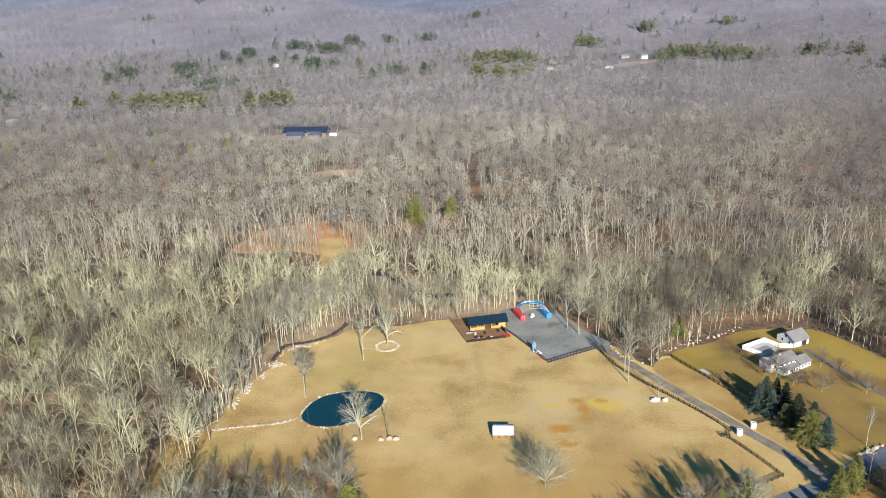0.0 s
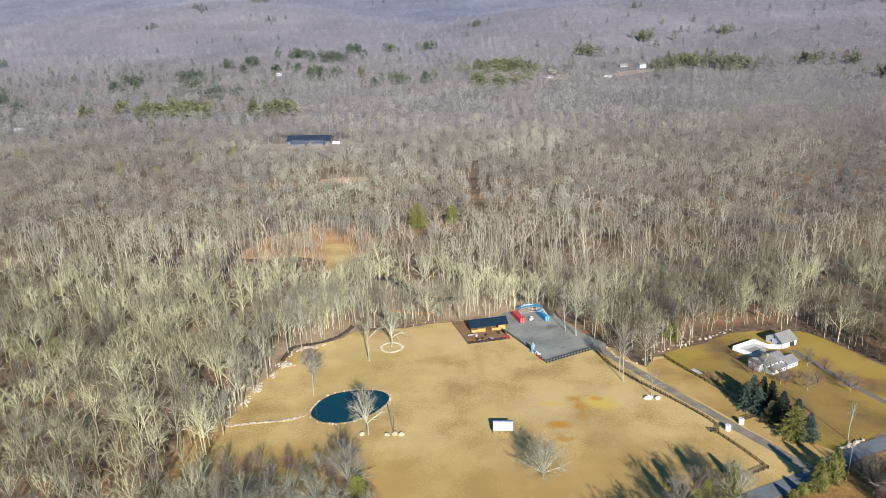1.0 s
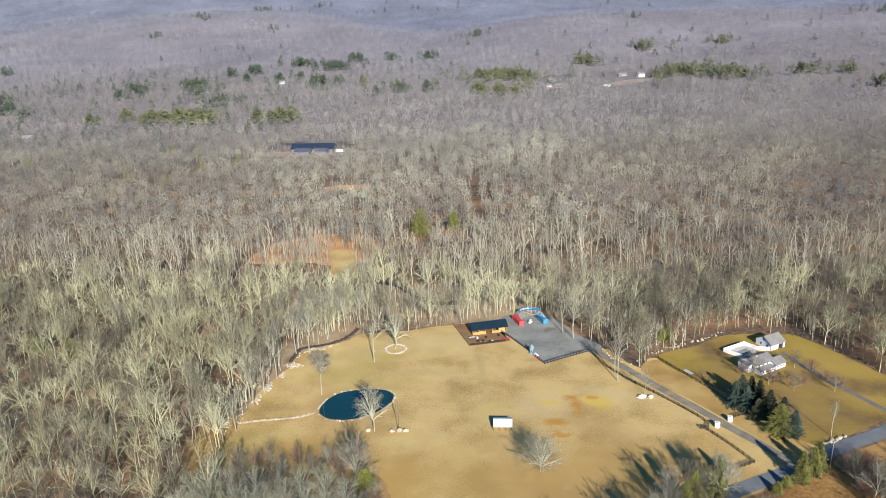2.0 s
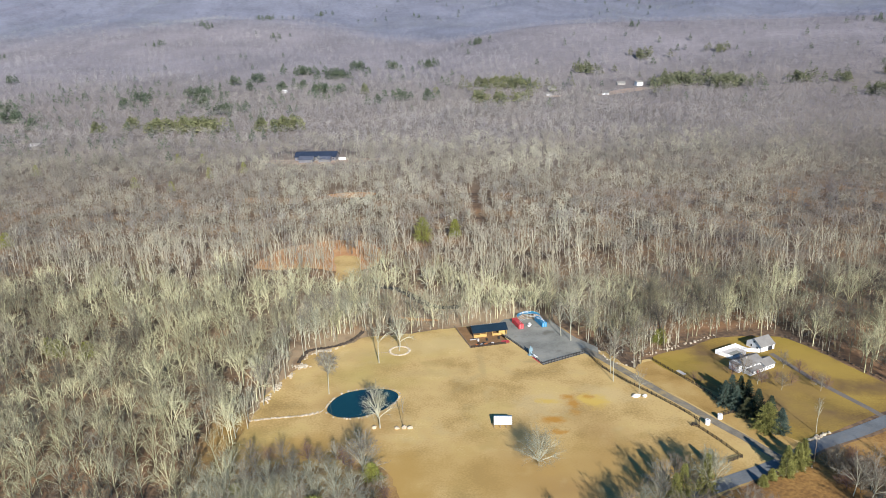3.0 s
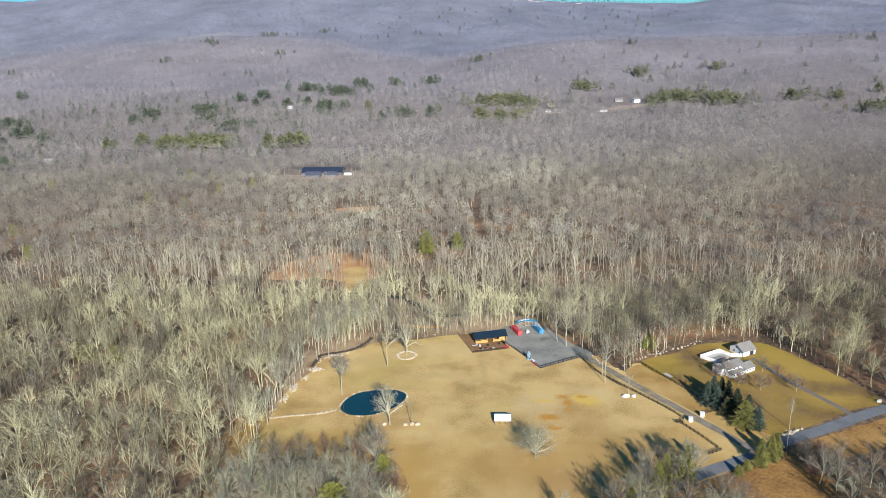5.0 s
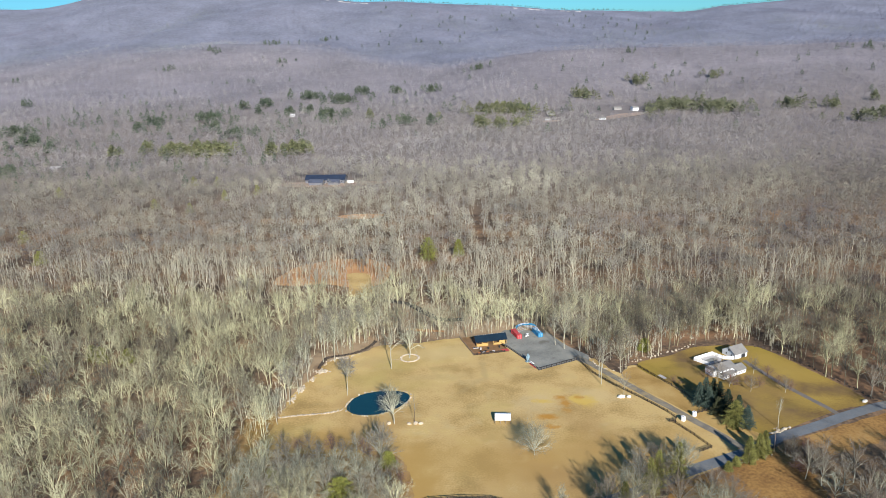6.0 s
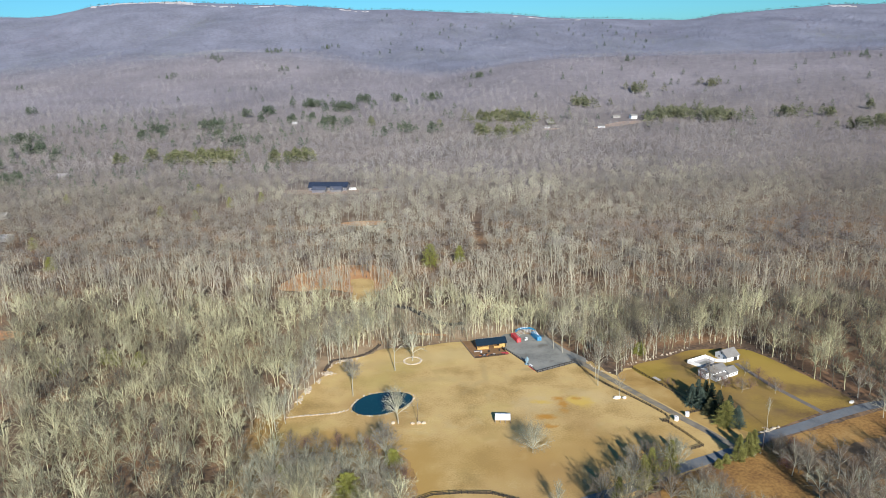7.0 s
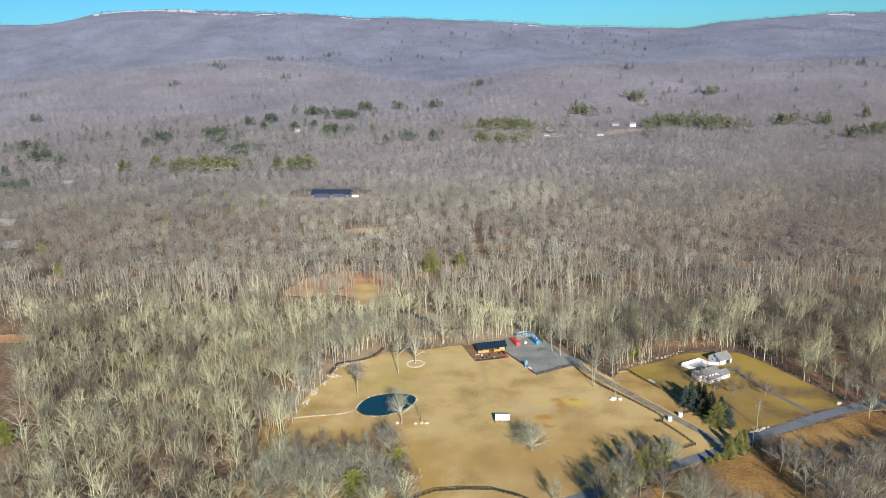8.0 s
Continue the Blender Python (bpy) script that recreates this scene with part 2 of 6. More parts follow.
M = {
    "hills": hazed_hill_floor(),
    "litter": surface("leaf_litter", [(0.34, (0.075, 0.05, 0.036)), (0.46, (0.14, 0.093, 0.058)), (0.55, (0.235, 0.145, 0.08)), (0.66, (0.34, 0.19, 0.088))], 0.03, 14, 0.95, 0.5, amount=0.45, spots=LITTER_SPOTS),
    "meadow": surface("dry_meadow_grass", [(0.37, (0.32, 0.212, 0.075)), (0.45, (0.44, 0.295, 0.108)), (0.53, (0.535, 0.368, 0.15)), (0.60, (0.545, 0.388, 0.148)), (0.68, (0.64, 0.465, 0.22))], 0.05, 24, 0.95, 0.15, amount=0.3,
                      drift=[((0.36, 0.22, 0.08), 0.018, 0.50, 0.72), ((0.46, 0.345, 0.115), 0.022, 0.55, 0.76), ((0.49, 0.36, 0.16), 0.11, 0.58, 0.85), ((0.36, 0.26, 0.09), 0.07, 0.60, 0.9)], spots=MEADOW_SPOTS),
    "brush_grass": surface("browned_brushy_grass", [(0.34, (0.20, 0.115, 0.045)), (0.46, (0.32, 0.19, 0.068)), (0.58, (0.38, 0.232, 0.082)), (0.7, (0.44, 0.28, 0.105))], 0.09, 18, 0.95, 0.3, amount=0.35),
    "verge": surface("golden_verge_grass", [(0.36, (0.29, 0.175, 0.05)), (0.5, (0.40, 0.25, 0.08)), (0.65, (0.47, 0.32, 0.12))], 0.08, 20, 0.95, 0.15, amount=0.3),
    "lawn": surface("winter_lawn", [(0.34, (0.15, 0.09, 0.03)), (0.45, (0.235, 0.15, 0.037)), (0.55, (0.305, 0.20, 0.044)), (0.66, (0.38, 0.26, 0.062))], 0.05, 24, 0.95, 0.15, amount=0.25,
                    drift=[((0.16, 0.10, 0.045), 0.045, 0.50, 0.68), ((0.28, 0.20, 0.032), 0.025, 0.50, 0.66)], spots=LAWN_SPOTS),
    "rough": surface("rough_grass", [(0.36, (0.11, 0.058, 0.022)), (0.47, (0.23, 0.12, 0.038)), (0.56, (0.33, 0.183, 0.055)), (0.66, (0.37, 0.22, 0.075))], 0.05, 16, 0.95, 0.3, amount=0.3),
    "asphalt": surface("worn_asphalt", three((0.15, 0.16, 0.165), 0.25), 0.15, 12, 0.85, 0.2, drift=[((0.17, 0.17, 0.165), 0.3, 0.55, 0.7)]),
    "gravel": surface("grey_gravel", [(0.33, (0.15, 0.148, 0.128)), (0.46, (0.225, 0.223, 0.195)), (0.58, (0.275, 0.27, 0.235)), (0.70, (0.35, 0.31, 0.22))], 0.09, 14, 0.95, 0.3, amount=0.3, drift=[((0.15, 0.14, 0.115), 0.12, 0.58, 0.72)]),
    "track": surface("gravel_track", [(0.33, (0.145, 0.128, 0.10)), (0.5, (0.215, 0.19, 0.15)), (0.7, (0.31, 0.265, 0.19))], 0.2, 10, 0.95, 0.3, spec=0.1, drift=[((0.33, 0.255, 0.14), 0.25, 0.5, 0.72)]),
    "dirt": surface("paddock_dirt", three((0.23, 0.13, 0.06), 0.35), 0.2, 8, 0.95, 0.4),
    "clay": surface("orange_clay", [(0.3, (0.36, 0.165, 0.075)), (0.5, (0.50, 0.26, 0.115)), (0.7, (0.55, 0.37, 0.19))], 0.05, 10, 0.95, 0.4),
    "water": surface("pond_water", three((0.006, 0.04, 0.046), 0.15), 0.05, 20, 0.06, 0.02, spec=0.5),
    "stone": surface("pale_stone", three((0.45, 0.38, 0.28), 0.25), 0.4, 6, 0.9, 0.5, each=0.45),
    "wall_stone": surface("brown_wall_stone", three((0.055, 0.042, 0.032), 0.4), 0.4, 6, 0.9, 0.5, each=0.3),
    "boulder": surface("white_boulder", three((0.68, 0.64, 0.57), 0.15), 0.5, 6, 0.85, 0.4),
    "tan_rock": surface("tan_boulder", three((0.47, 0.39, 0.28), 0.25), 0.6, 6, 0.85, 0.4, each=0.3),
    "bark": surface("pale_bark", three((0.48, 0.455, 0.35), 0.25), 0.9, 5, 0.9, 0.5, each=0.2),
    "twig": surface("grey_twigs", [(0.2, (0.12, 0.112, 0.086)), (0.4, (0.225, 0.217, 0.152)), (0.6, (0.335, 0.325, 0.228)), (0.8, (0.54, 0.52, 0.39))], 0.25, 5, 0.9, 0.0, island=0.25, each=0.08, tone=0.7),
    "dark_twig": surface("dark_twigs", [(0.2, (0.092, 0.070, 0.056)), (0.4, (0.148, 0.115, 0.088)), (0.6, (0.215, 0.174, 0.126)), (0.8, (0.31, 0.285, 0.22))], 0.25, 5, 0.9, 0.0, island=0.25, tone=0.7),
    "dusk_twig": surface("brown_grey_twigs", [(0.2, (0.115, 0.097, 0.082)), (0.4, (0.19, 0.166, 0.132)), (0.6, (0.28, 0.254, 0.19)), (0.8, (0.42, 0.395, 0.29))], 0.25, 5, 0.9, 0.0, island=0.25, each=0.15, tone=0.7),
    "brush": surface("undergrowth_twigs", three((0.13, 0.094, 0.07), 0.4), 0.1, 5, 0.9, 0.0, island=0.4),
    "woods": surface("bare_wood_twigs", [(0.15, (0.115, 0.10, 0.074)), (0.38, (0.25, 0.228, 0.136)), (0.56, (0.405, 0.382, 0.225)), (0.80, (0.65, 0.615, 0.385))], 0.018, 6, 0.9, 0.0, island=0.15, amount=0.4, tone=0.48, drift=[((0.165, 0.145, 0.125), 0.028, 0.52, 0.82)], grey=(0.54, 0.52, 0.60)),
    "tan_woods": surface("tan_wood_twigs", [(0.16, (0.165, 0.14, 0.108)), (0.38, (0.31, 0.28, 0.20)), (0.56, (0.445, 0.41, 0.295)), (0.82, (0.64, 0.60, 0.45))], 0.015, 7, 0.9, 0.0, island=0.12, amount=0.4, tone=0.42, drift=[((0.25, 0.205, 0.165), 0.02, 0.52, 0.85)], grey=(0.54, 0.52, 0.60)),
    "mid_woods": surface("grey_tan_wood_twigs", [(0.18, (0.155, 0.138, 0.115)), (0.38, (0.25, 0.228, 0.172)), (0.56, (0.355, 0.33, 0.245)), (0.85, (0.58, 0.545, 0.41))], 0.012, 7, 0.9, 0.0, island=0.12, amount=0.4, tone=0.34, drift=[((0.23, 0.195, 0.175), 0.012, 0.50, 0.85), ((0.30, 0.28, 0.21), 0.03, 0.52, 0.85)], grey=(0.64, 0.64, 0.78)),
    # These three put distance haze into the twig colour, bluest on the mountain.
    "far_woods": surface("hazed_far_twigs", [(0.2, (0.165, 0.148, 0.145)), (0.42, (0.242, 0.222, 0.205)), (0.58, (0.318, 0.295, 0.265)), (0.82, (0.45, 0.42, 0.36))], 0.007, 9, 0.9, 0.0, island=0.06, amount=0.45, tone=0.25, drift=[((0.232, 0.208, 0.215), 0.004, 0.48, 0.85)], grey=(0.68, 0.67, 0.79)),
    "mountain": surface("hazed_mountain_twigs", [(0.2, (0.118, 0.125, 0.165)), (0.4, (0.168, 0.176, 0.222)), (0.6, (0.222, 0.23, 0.272)), (0.85, (0.30, 0.305, 0.335))], 0.004, 8, 0.9, 0.0, island=0.1, amount=0.4, tone=0.28, drift=[((0.235, 0.245, 0.225), 0.0026, 0.48, 0.75), ((0.235, 0.18, 0.22), 0.003, 0.53, 0.85), ((0.125, 0.135, 0.175), 0.006, 0.56, 0.85)], grey=(0.70, 0.74, 0.82)),
    "foothill": surface("hazed_foothill_twigs", [(0.2, (0.16, 0.145, 0.162)), (0.4, (0.23, 0.212, 0.227)), (0.6, (0.30, 0.28, 0.285)), (0.85, (0.41, 0.38, 0.36))], 0.006, 8, 0.9, 0.0, island=0.05, amount=0.4, tone=0.22, drift=[((0.225, 0.22, 0.255), 0.003, 0.52, 0.9)], grey=(0.66, 0.66, 0.78)),
    "pine": surface("yellow_green_needles", three((0.19, 0.195, 0.042), 0.45), 0.5, 5, 0.8, 0.0, island=0.5),
    "spruce": surface("blue_green_needles", [(0.2, (0.028, 0.046, 0.040)), (0.45, (0.056, 0.085, 0.064)), (0.62, (0.094, 0.13, 0.098)), (0.8, (0.155, 0.195, 0.155))], 0.3, 5, 0.8, 0.0, island=0.5, each=0.2),
    "dark_spruce": surface("dark_green_needles", [(0.2, (0.010, 0.018, 0.012)), (0.45, (0.022, 0.036, 0.022)), (0.62, (0.04, 0.058, 0.034)), (0.8, (0.075, 0.095, 0.06))], 0.3, 5, 0.8, 0.0, island=0.5, each=0.2),
    "olive_spruce": surface("brown_green_needles", three((0.085, 0.088, 0.042), 0.5), 0.3, 5, 0.8, 0.0, island=0.5),
    "olive": surface("olive_needles", three((0.17, 0.165, 0.045), 0.5), 0.4, 5, 0.8, 0.0, island=0.5),
    "gully": surface("stream_bed_and_ditch_shade", three((0.035, 0.028, 0.022), 0.4), 0.2, 6, 0.6, 0.4),
    "far_earth": surface("pale_bare_earth", three((0.34, 0.25, 0.19), 0.25), 0.05, 6, 0.95, 0.3),
    "thicket": surface("dark_thicket_grass", [(0.36, (0.13, 0.082, 0.045)), (0.5, (0.21, 0.13, 0.065)), (0.66, (0.28, 0.175, 0.082))], 0.06, 14, 0.95, 0.4, amount=0.35),
    "drive": surface("dark_drive_asphalt", three((0.175, 0.152, 0.13), 0.3), 0.15, 12, 0.9, 0.2, spec=0.1),
    # Far needles are greyed, with some distance haze put into their colour.
    "far_pine": surface("far_yellow_green_needles", [(0.25, (0.085, 0.092, 0.048)), (0.5, (0.14, 0.145, 0.07)), (0.75, (0.205, 0.202, 0.10))], 0.02, 5, 0.85, 0.0, island=0.35),
    "far_olive": surface("far_olive_needles", [(0.25, (0.075, 0.083, 0.052)), (0.5, (0.122, 0.128, 0.074)), (0.75, (0.18, 0.18, 0.10))], 0.02, 5, 0.85, 0.0, island=0.35),
    "far_hemlock": surface("far_dark_green_needles", [(0.25, (0.042, 0.057, 0.040)), (0.5, (0.072, 0.094, 0.060)), (0.75, (0.115, 0.135, 0.080))], 0.02, 5, 0.85, 0.0, island=0.35),
    "fence": surface("dark_brown_board", three((0.035, 0.026, 0.02), 0.3), 0.5, 6, 0.8, 0.2),
    "white": surface("white_paint", three((0.80, 0.79, 0.76), 0.05), 0.5, 6, 0.6, 0.1),
    "siding": surface("white_clapboard", three((0.74, 0.75, 0.76), 0.06), 0.6, 5, 0.6, 0.1),
    "shingle": surface("grey_roof_shingle", three((0.20, 0.19, 0.175), 0.2), 0.4, 8, 0.9, 0.3, each=0.12),
    "navy": surface("navy_metal_roof", three((0.014, 0.03, 0.047), 0.2), 0.3, 5, 0.4, 0.05, metal=0.2),
    "pine_board": surface("yellow_pine_board", three((0.42, 0.27, 0.09), 0.3), 0.4, 6, 0.8, 0.2, each=0.25),
    "red": surface("red_container_paint", three((0.48, 0.06, 0.065), 0.2), 0.4, 6, 0.6, 0.1),
    "blue": surface("blue_container_paint", three((0.04, 0.22, 0.40), 0.2), 0.4, 6, 0.6, 0.1),
    "blue_cloth": surface("blue_canopy_cloth", three((0.05, 0.30, 0.52), 0.2), 0.4, 6, 0.7, 0.1),
    "steel": surface("galvanised_steel", three((0.62, 0.63, 0.64), 0.12), 1.0, 6, 0.5, 0.05, metal=0.15),
    "pale_blue": surface("pale_blue_paint", three((0.20, 0.30, 0.35), 0.35), 0.6, 6, 0.6, 0.1),
    "glass": surface("window_glass", three((0.03, 0.035, 0.045), 0.2), 0.5, 6, 0.08, 0.0, spec=0.6),
    "dark": surface("dark_rubber", three((0.03, 0.03, 0.032), 0.3), 0.8, 6, 0.8, 0.1),
    "orange": surface("orange_plastic", three((0.60, 0.18, 0.05), 0.2), 0.8, 6, 0.5, 0.0),
    "concrete": surface("pale_concrete", three((0.42, 0.40, 0.38), 0.2), 0.4, 8, 0.9, 0.2),
    "shrub": surface("reddish_shrub_twigs", three((0.17, 0.10, 0.085), 0.3), 0.5, 5, 0.9, 0.0, island=0.3),
    "cliff": surface("pale_cliff_rock", three((0.29, 0.275, 0.28), 0.3), 0.02, 8, 0.9, 0.5),
    "pole": surface("weathered_pole", three((0.22, 0.18, 0.14), 0.25), 0.8, 6, 0.9, 0.3),
    "slate": surface("slate_blue_roofing", three((0.075, 0.085, 0.115), 0.3), 0.2, 5, 0.6, 0.1),
    "solar": surface("dark_blue_roofing", three((0.022, 0.032, 0.055), 0.3), 0.2, 5, 0.5, 0.05),
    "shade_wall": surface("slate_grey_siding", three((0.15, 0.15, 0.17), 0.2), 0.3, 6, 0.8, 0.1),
    "tan_wall": surface("grey_tan_siding", three((0.30, 0.28, 0.26), 0.15), 0.3, 6, 0.8, 0.1),
}


# ---- mesh helpers ----
def link_mesh(name, verts, faces, material, parent=None, label="", smooth=False):
    me = bpy.data.meshes.new(name)
    me.from_pydata([tuple(v) for v in verts], [], [tuple(f) for f in faces])
    me.materials.append(material)
    if smooth:
        me.polygons.foreach_set("use_smooth", [True] * len(me.polygons))
    me.update()
    ob = new(name, me)
    if parent:
        ob.parent = parent
    if label:
        ob["label"] = label
    return ob


def part(name, bm, material, parent=None, label="", smooth=False):
    me = bpy.data.meshes.new(name)
    bm.normal_update()
    bm.to_mesh(me)
    bm.free()
    me.materials.append(material)
    if smooth:
        me.polygons.foreach_set("use_smooth", [True] * len(me.polygons))
    ob = new(name, me)
    if parent:
        ob.parent = parent
    if label:
        ob["label"] = label
    return ob


def same_part(name, data, parent, m):
    """One more object on a mesh that is there already."""
    ob = new(name, data)
    ob.parent = parent
    ob.matrix_basis = m
    return ob


def thing(name, m, label, category, group="", kind=""):
    e = new(name)
    e.matrix_world = m
    return tagged(e, label, category, group, kind)


def box(bm, x0, y0, z0, x1, y1, z1, bevel=0.0):
    r = bmesh.ops.create_cube(bm, size=1, matrix=Matrix.Translation(((x0 + x1) / 2, (y0 + y1) / 2, (z0 + z1) / 2)) @ Matrix.Diagonal((x1 - x0, y1 - y0, z1 - z0, 1)))
    if bevel:
        bmesh.ops.bevel(bm, geom=list({e for v in r["verts"] for e in v.link_edges}), offset=bevel, segments=1, affect="EDGES")
    return bm


def boxed(*a, bevel=0.0):
    return box(bmesh.new(), *a, bevel=bevel)


def prism(bm, pts, thick):
    """A plate: a face through pts, thickened along minus its normal."""
    top = [Vector(p) for p in pts]
    n = (top[1] - top[0]).cross(top[2] - top[0]).normalized() * thick
    a = [bm.verts.new(p) for p in top]
    b = [bm.verts.new(p - n) for p in top]
    bm.faces.new(a)
    bm.faces.new(b[::-1])
    for i in range(len(a)):
        j = (i + 1) % len(a)
        bm.faces.new((a[i], b[i], b[j], a[j]))
    return bm


def rock_mesh(name, seed, material, flat=0.7):
    bm = bmesh.new()
    bmesh.ops.create_icosphere(bm, subdivisions=1, radius=0.5)
    for v in bm.verts:
        v.co *= 1 + 0.35 * noise.noise(v.co * 2.1 + Vector((seed * 7.3, seed, 0)))
        v.co.z = max(v.co.z * flat, -0.2)
    me = bpy.data.meshes.new(name)
    bm.to_mesh(me)
    bm.free()
    me.materials.append(material)
    return me


# ---- terrain ----
Y_KNOTS = (-2000, 330, 520, 750, 1200, 1600, 2000, 2350, 2700, 3050, 3400, 3800, 4600)
Z_KNOTS = (0, 0, -1, 4, 22, 52, 88, 130, 190, 262, 330, 310, 180)
CREST_X = (-2600, -2416, -2258, -2098, -1935, -1792, -1497, -1263, -1003, -787, -626, -438, -242, -67, 195, 454, 661, 852, 940, 1003, 1190, 1437, 1485, 1583, 1694, 1749, 2600)
CREST_Z = (401.5, 394.2, 380.6, 386.7, 424.9, 433.2, 427.6, 410, 401.2, 375.9, 352.8, 355.9, 342.3, 323.6, 307, 285.4, 264.5, 265.2, 275.5, 286.6, 287, 296.2, 306.3, 307.2, 302.9, 306.8, 306.4)
FOOT_X = (-420, -275, -149, -56, 45, 137, 262, 411, 630, 846, 1013, 1400, 2200)
FOOT_Z = (0, 0, 9.1, 29.3, 45.1, 49.2, 45.2, 45.8, 57.2, 48.2, 40.5, 46.4, 47.5)
BENCH_X = (-2400, -1657, -1417, -1182, -892, -655, -466, -321)
BENCH_Z = (0, 15.5, 10.5, 30.9, 62.7, 56.2, 29.3, 0)


def smoothstep(a, b, v):
    k = np.clip((v - a) / (b - a), 0, 1)
    return k * k * (3 - 2 * k)


def swell(x, y, size, seed):
    """Smooth rolling waves between about -1 and 1."""
    a = np.sin(x / size + seed) * np.cos(y / size * 0.83 - 2 * seed)
    b = np.sin(x / size * 1.9 - y / size * 1.3 + 3.1 * seed) * 0.5
    return (a + b + 0.3 * np.sin(y / size * 3.1 + x / size * 2.2 + seed)) / 1.6


def ridge(y, top, before, behind):
    """A swell across the land: 1 along its top, fading in front of it and behind it."""
    return np.exp(-(((y - top) / np.where(y < top, before, behind)) ** 2))


def land(x, y):
    x, y = np.asarray(x, float), np.asarray(y, float)
    fan = x * 3400 / np.maximum(y, 600)
    z = np.interp(y, Y_KNOTS, Z_KNOTS)
    crest = np.interp(fan, CREST_X, CREST_Z)
    up = smoothstep(1500, 3400, y)
    z = z * (1 - up) + up * (z + (crest - 330) * smoothstep(1900, 3400, y))
    back = smoothstep(330, 900, y)
    z = z + back * swell(x, y, 210, 1.3) * (3 + 9 * smoothstep(900, 2000, y))
    z = z + smoothstep(1300, 2600, y) * swell(x, y, 300, 0.4) * 14 * (1 - 0.8 * smoothstep(3000, 3400, y))
    z = z + smoothstep(2150, 2600, y) * (1 - smoothstep(2950, 3250, y)) * 6 * (np.sin(x / 52 + 1.2 * np.sin(y / 170)) + 0.8 * np.sin(x / 91 - y / 240))
    # a foothill in front of the mountain, and a bench on the mountain's other flank
    z = z + np.interp(x, FOOT_X, FOOT_Z) * ridge(y, 1900, 330, 190)
    z = z + np.interp(x, BENCH_X, BENCH_Z) * ridge(y, 2250, 330, 200)
    return z


def grade(n, near, reach):
    """Steps that widen outwards."""
    u = np.linspace(-1, 1, n)
    k = np.arcsinh(reach / near)
    return near * np.sinh(u * k)


gx = grade(150, 260, 4600)
gy = np.concatenate([np.linspace(-1500, 60, 12), np.linspace(80, 420, 26), 420 + grade(261, 500, 4200)[131:]])
XX, YY = np.meshgrid(gx, gy)
ZZ = land(XX, YY)
nx, ny = len(gx), len(gy)
idx = np.arange(nx * ny).reshape(ny, nx)
quads = np.stack([idx[:-1, :-1], idx[:-1, 1:], idx[1:, 1:], idx[1:, :-1]], -1).reshape(-1, 4)
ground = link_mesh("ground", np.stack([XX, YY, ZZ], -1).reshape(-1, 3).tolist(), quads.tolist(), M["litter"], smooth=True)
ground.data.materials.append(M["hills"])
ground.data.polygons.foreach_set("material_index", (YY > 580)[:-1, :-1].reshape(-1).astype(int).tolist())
FLANK_X, FLANK_Y = (-2000, -900, -500, -280, -120, 0, 3000), (2150, 2280, 2270, 2100, 1960, 1925, 1925)


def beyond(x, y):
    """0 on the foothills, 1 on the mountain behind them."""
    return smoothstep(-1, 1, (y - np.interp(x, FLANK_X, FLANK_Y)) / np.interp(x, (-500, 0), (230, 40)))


# Grows with distance and sets how much haze tints the floor's colour.
haze_zone = 0.25 * smoothstep(560, 850, YY) + 0.25 * smoothstep(1050, 1700, YY) + 0.5 * beyond(XX, YY)
ground.data.attributes.new("haze_zone", "FLOAT", "POINT").data.foreach_set("value", haze_zone.ravel().astype(np.float32))
tagged(ground, "brown leaf-littered woodland ground rising to a mountain", "ground", kind="structure")


def ring(pts, rough=0.8, step=2.0, seed=0, closed=True):
    """A smooth, slightly ragged outline through the given corners."""
    pts = [Vector((*p, 0)) for p in pts]
    out, n = [], len(pts)
    for i in range(n if closed else n - 1):
        p0, p1, p2, p3 = (pts[(i + k) % n] if closed else pts[min(max(i + k, 0), n - 1)] for k in (-1, 0, 1, 2))
        m = max(1, int((p2 - p1).length / step))
        for k in range(m):
            t = k / m
            a = -0.5 * t + t * t - 0.5 * t**3
            b = 1 - 2.5 * t * t + 1.5 * t**3
            c = 0.5 * t + 2 * t * t - 1.5 * t**3
            d = -0.5 * t * t + 0.5 * t**3
            q = p0 * a + p1 * b + p2 * c + p3 * d
            q.x += rough * noise.noise(q * 0.31 + Vector((seed, 0, 0)))
            q.y += rough * noise.noise(q * 0.29 + Vector((0, seed, 5)))
            out.append((q.x, q.y))
    if not closed:
        out.append((pts[-1].x, pts[-1].y))
    return out


def sheet(name, outline, z, material, label, category, kind="structure"):
    bm = bmesh.new()
    f = bm.faces.new([bm.verts.new((x, y, z)) for x, y in outline])
    if f.calc_area() and f.normal.z < 0:
        f.normal_flip()
    bmesh.ops.triangulate(bm, faces=[f], ngon_method="EAR_CLIP")
    bm.normal_update()
    for f in bm.faces:
        if f.normal.z < 0:
            f.normal_flip()
    return tagged(part(name, bm, material), label, category, kind=kind)


def ribbon(name, line, width, z, material, label, category):
    pts = [Vector((*p, 0)) for p in ring(line, 0.0, 3.0, closed=False)]
    left, right = [], []
    for i, p in enumerate(pts):
        d = (pts[min(i + 1, len(pts) - 1)] - pts[max(i - 1, 0)]).normalized()
        side = Vector((-d.y, d.x, 0)) * (width / 2 + 0.12 * noise.noise(p * 0.4))
        left.append(p + side)
        right.append(p - side)
    verts = [(*p.xy, z) for p in left + right]
    n = len(pts)
    faces = [(n + i, n + i + 1, i + 1, i) for i in range(n - 1)]
    return tagged(link_mesh(name, verts, faces, material), label, category, kind="structure")


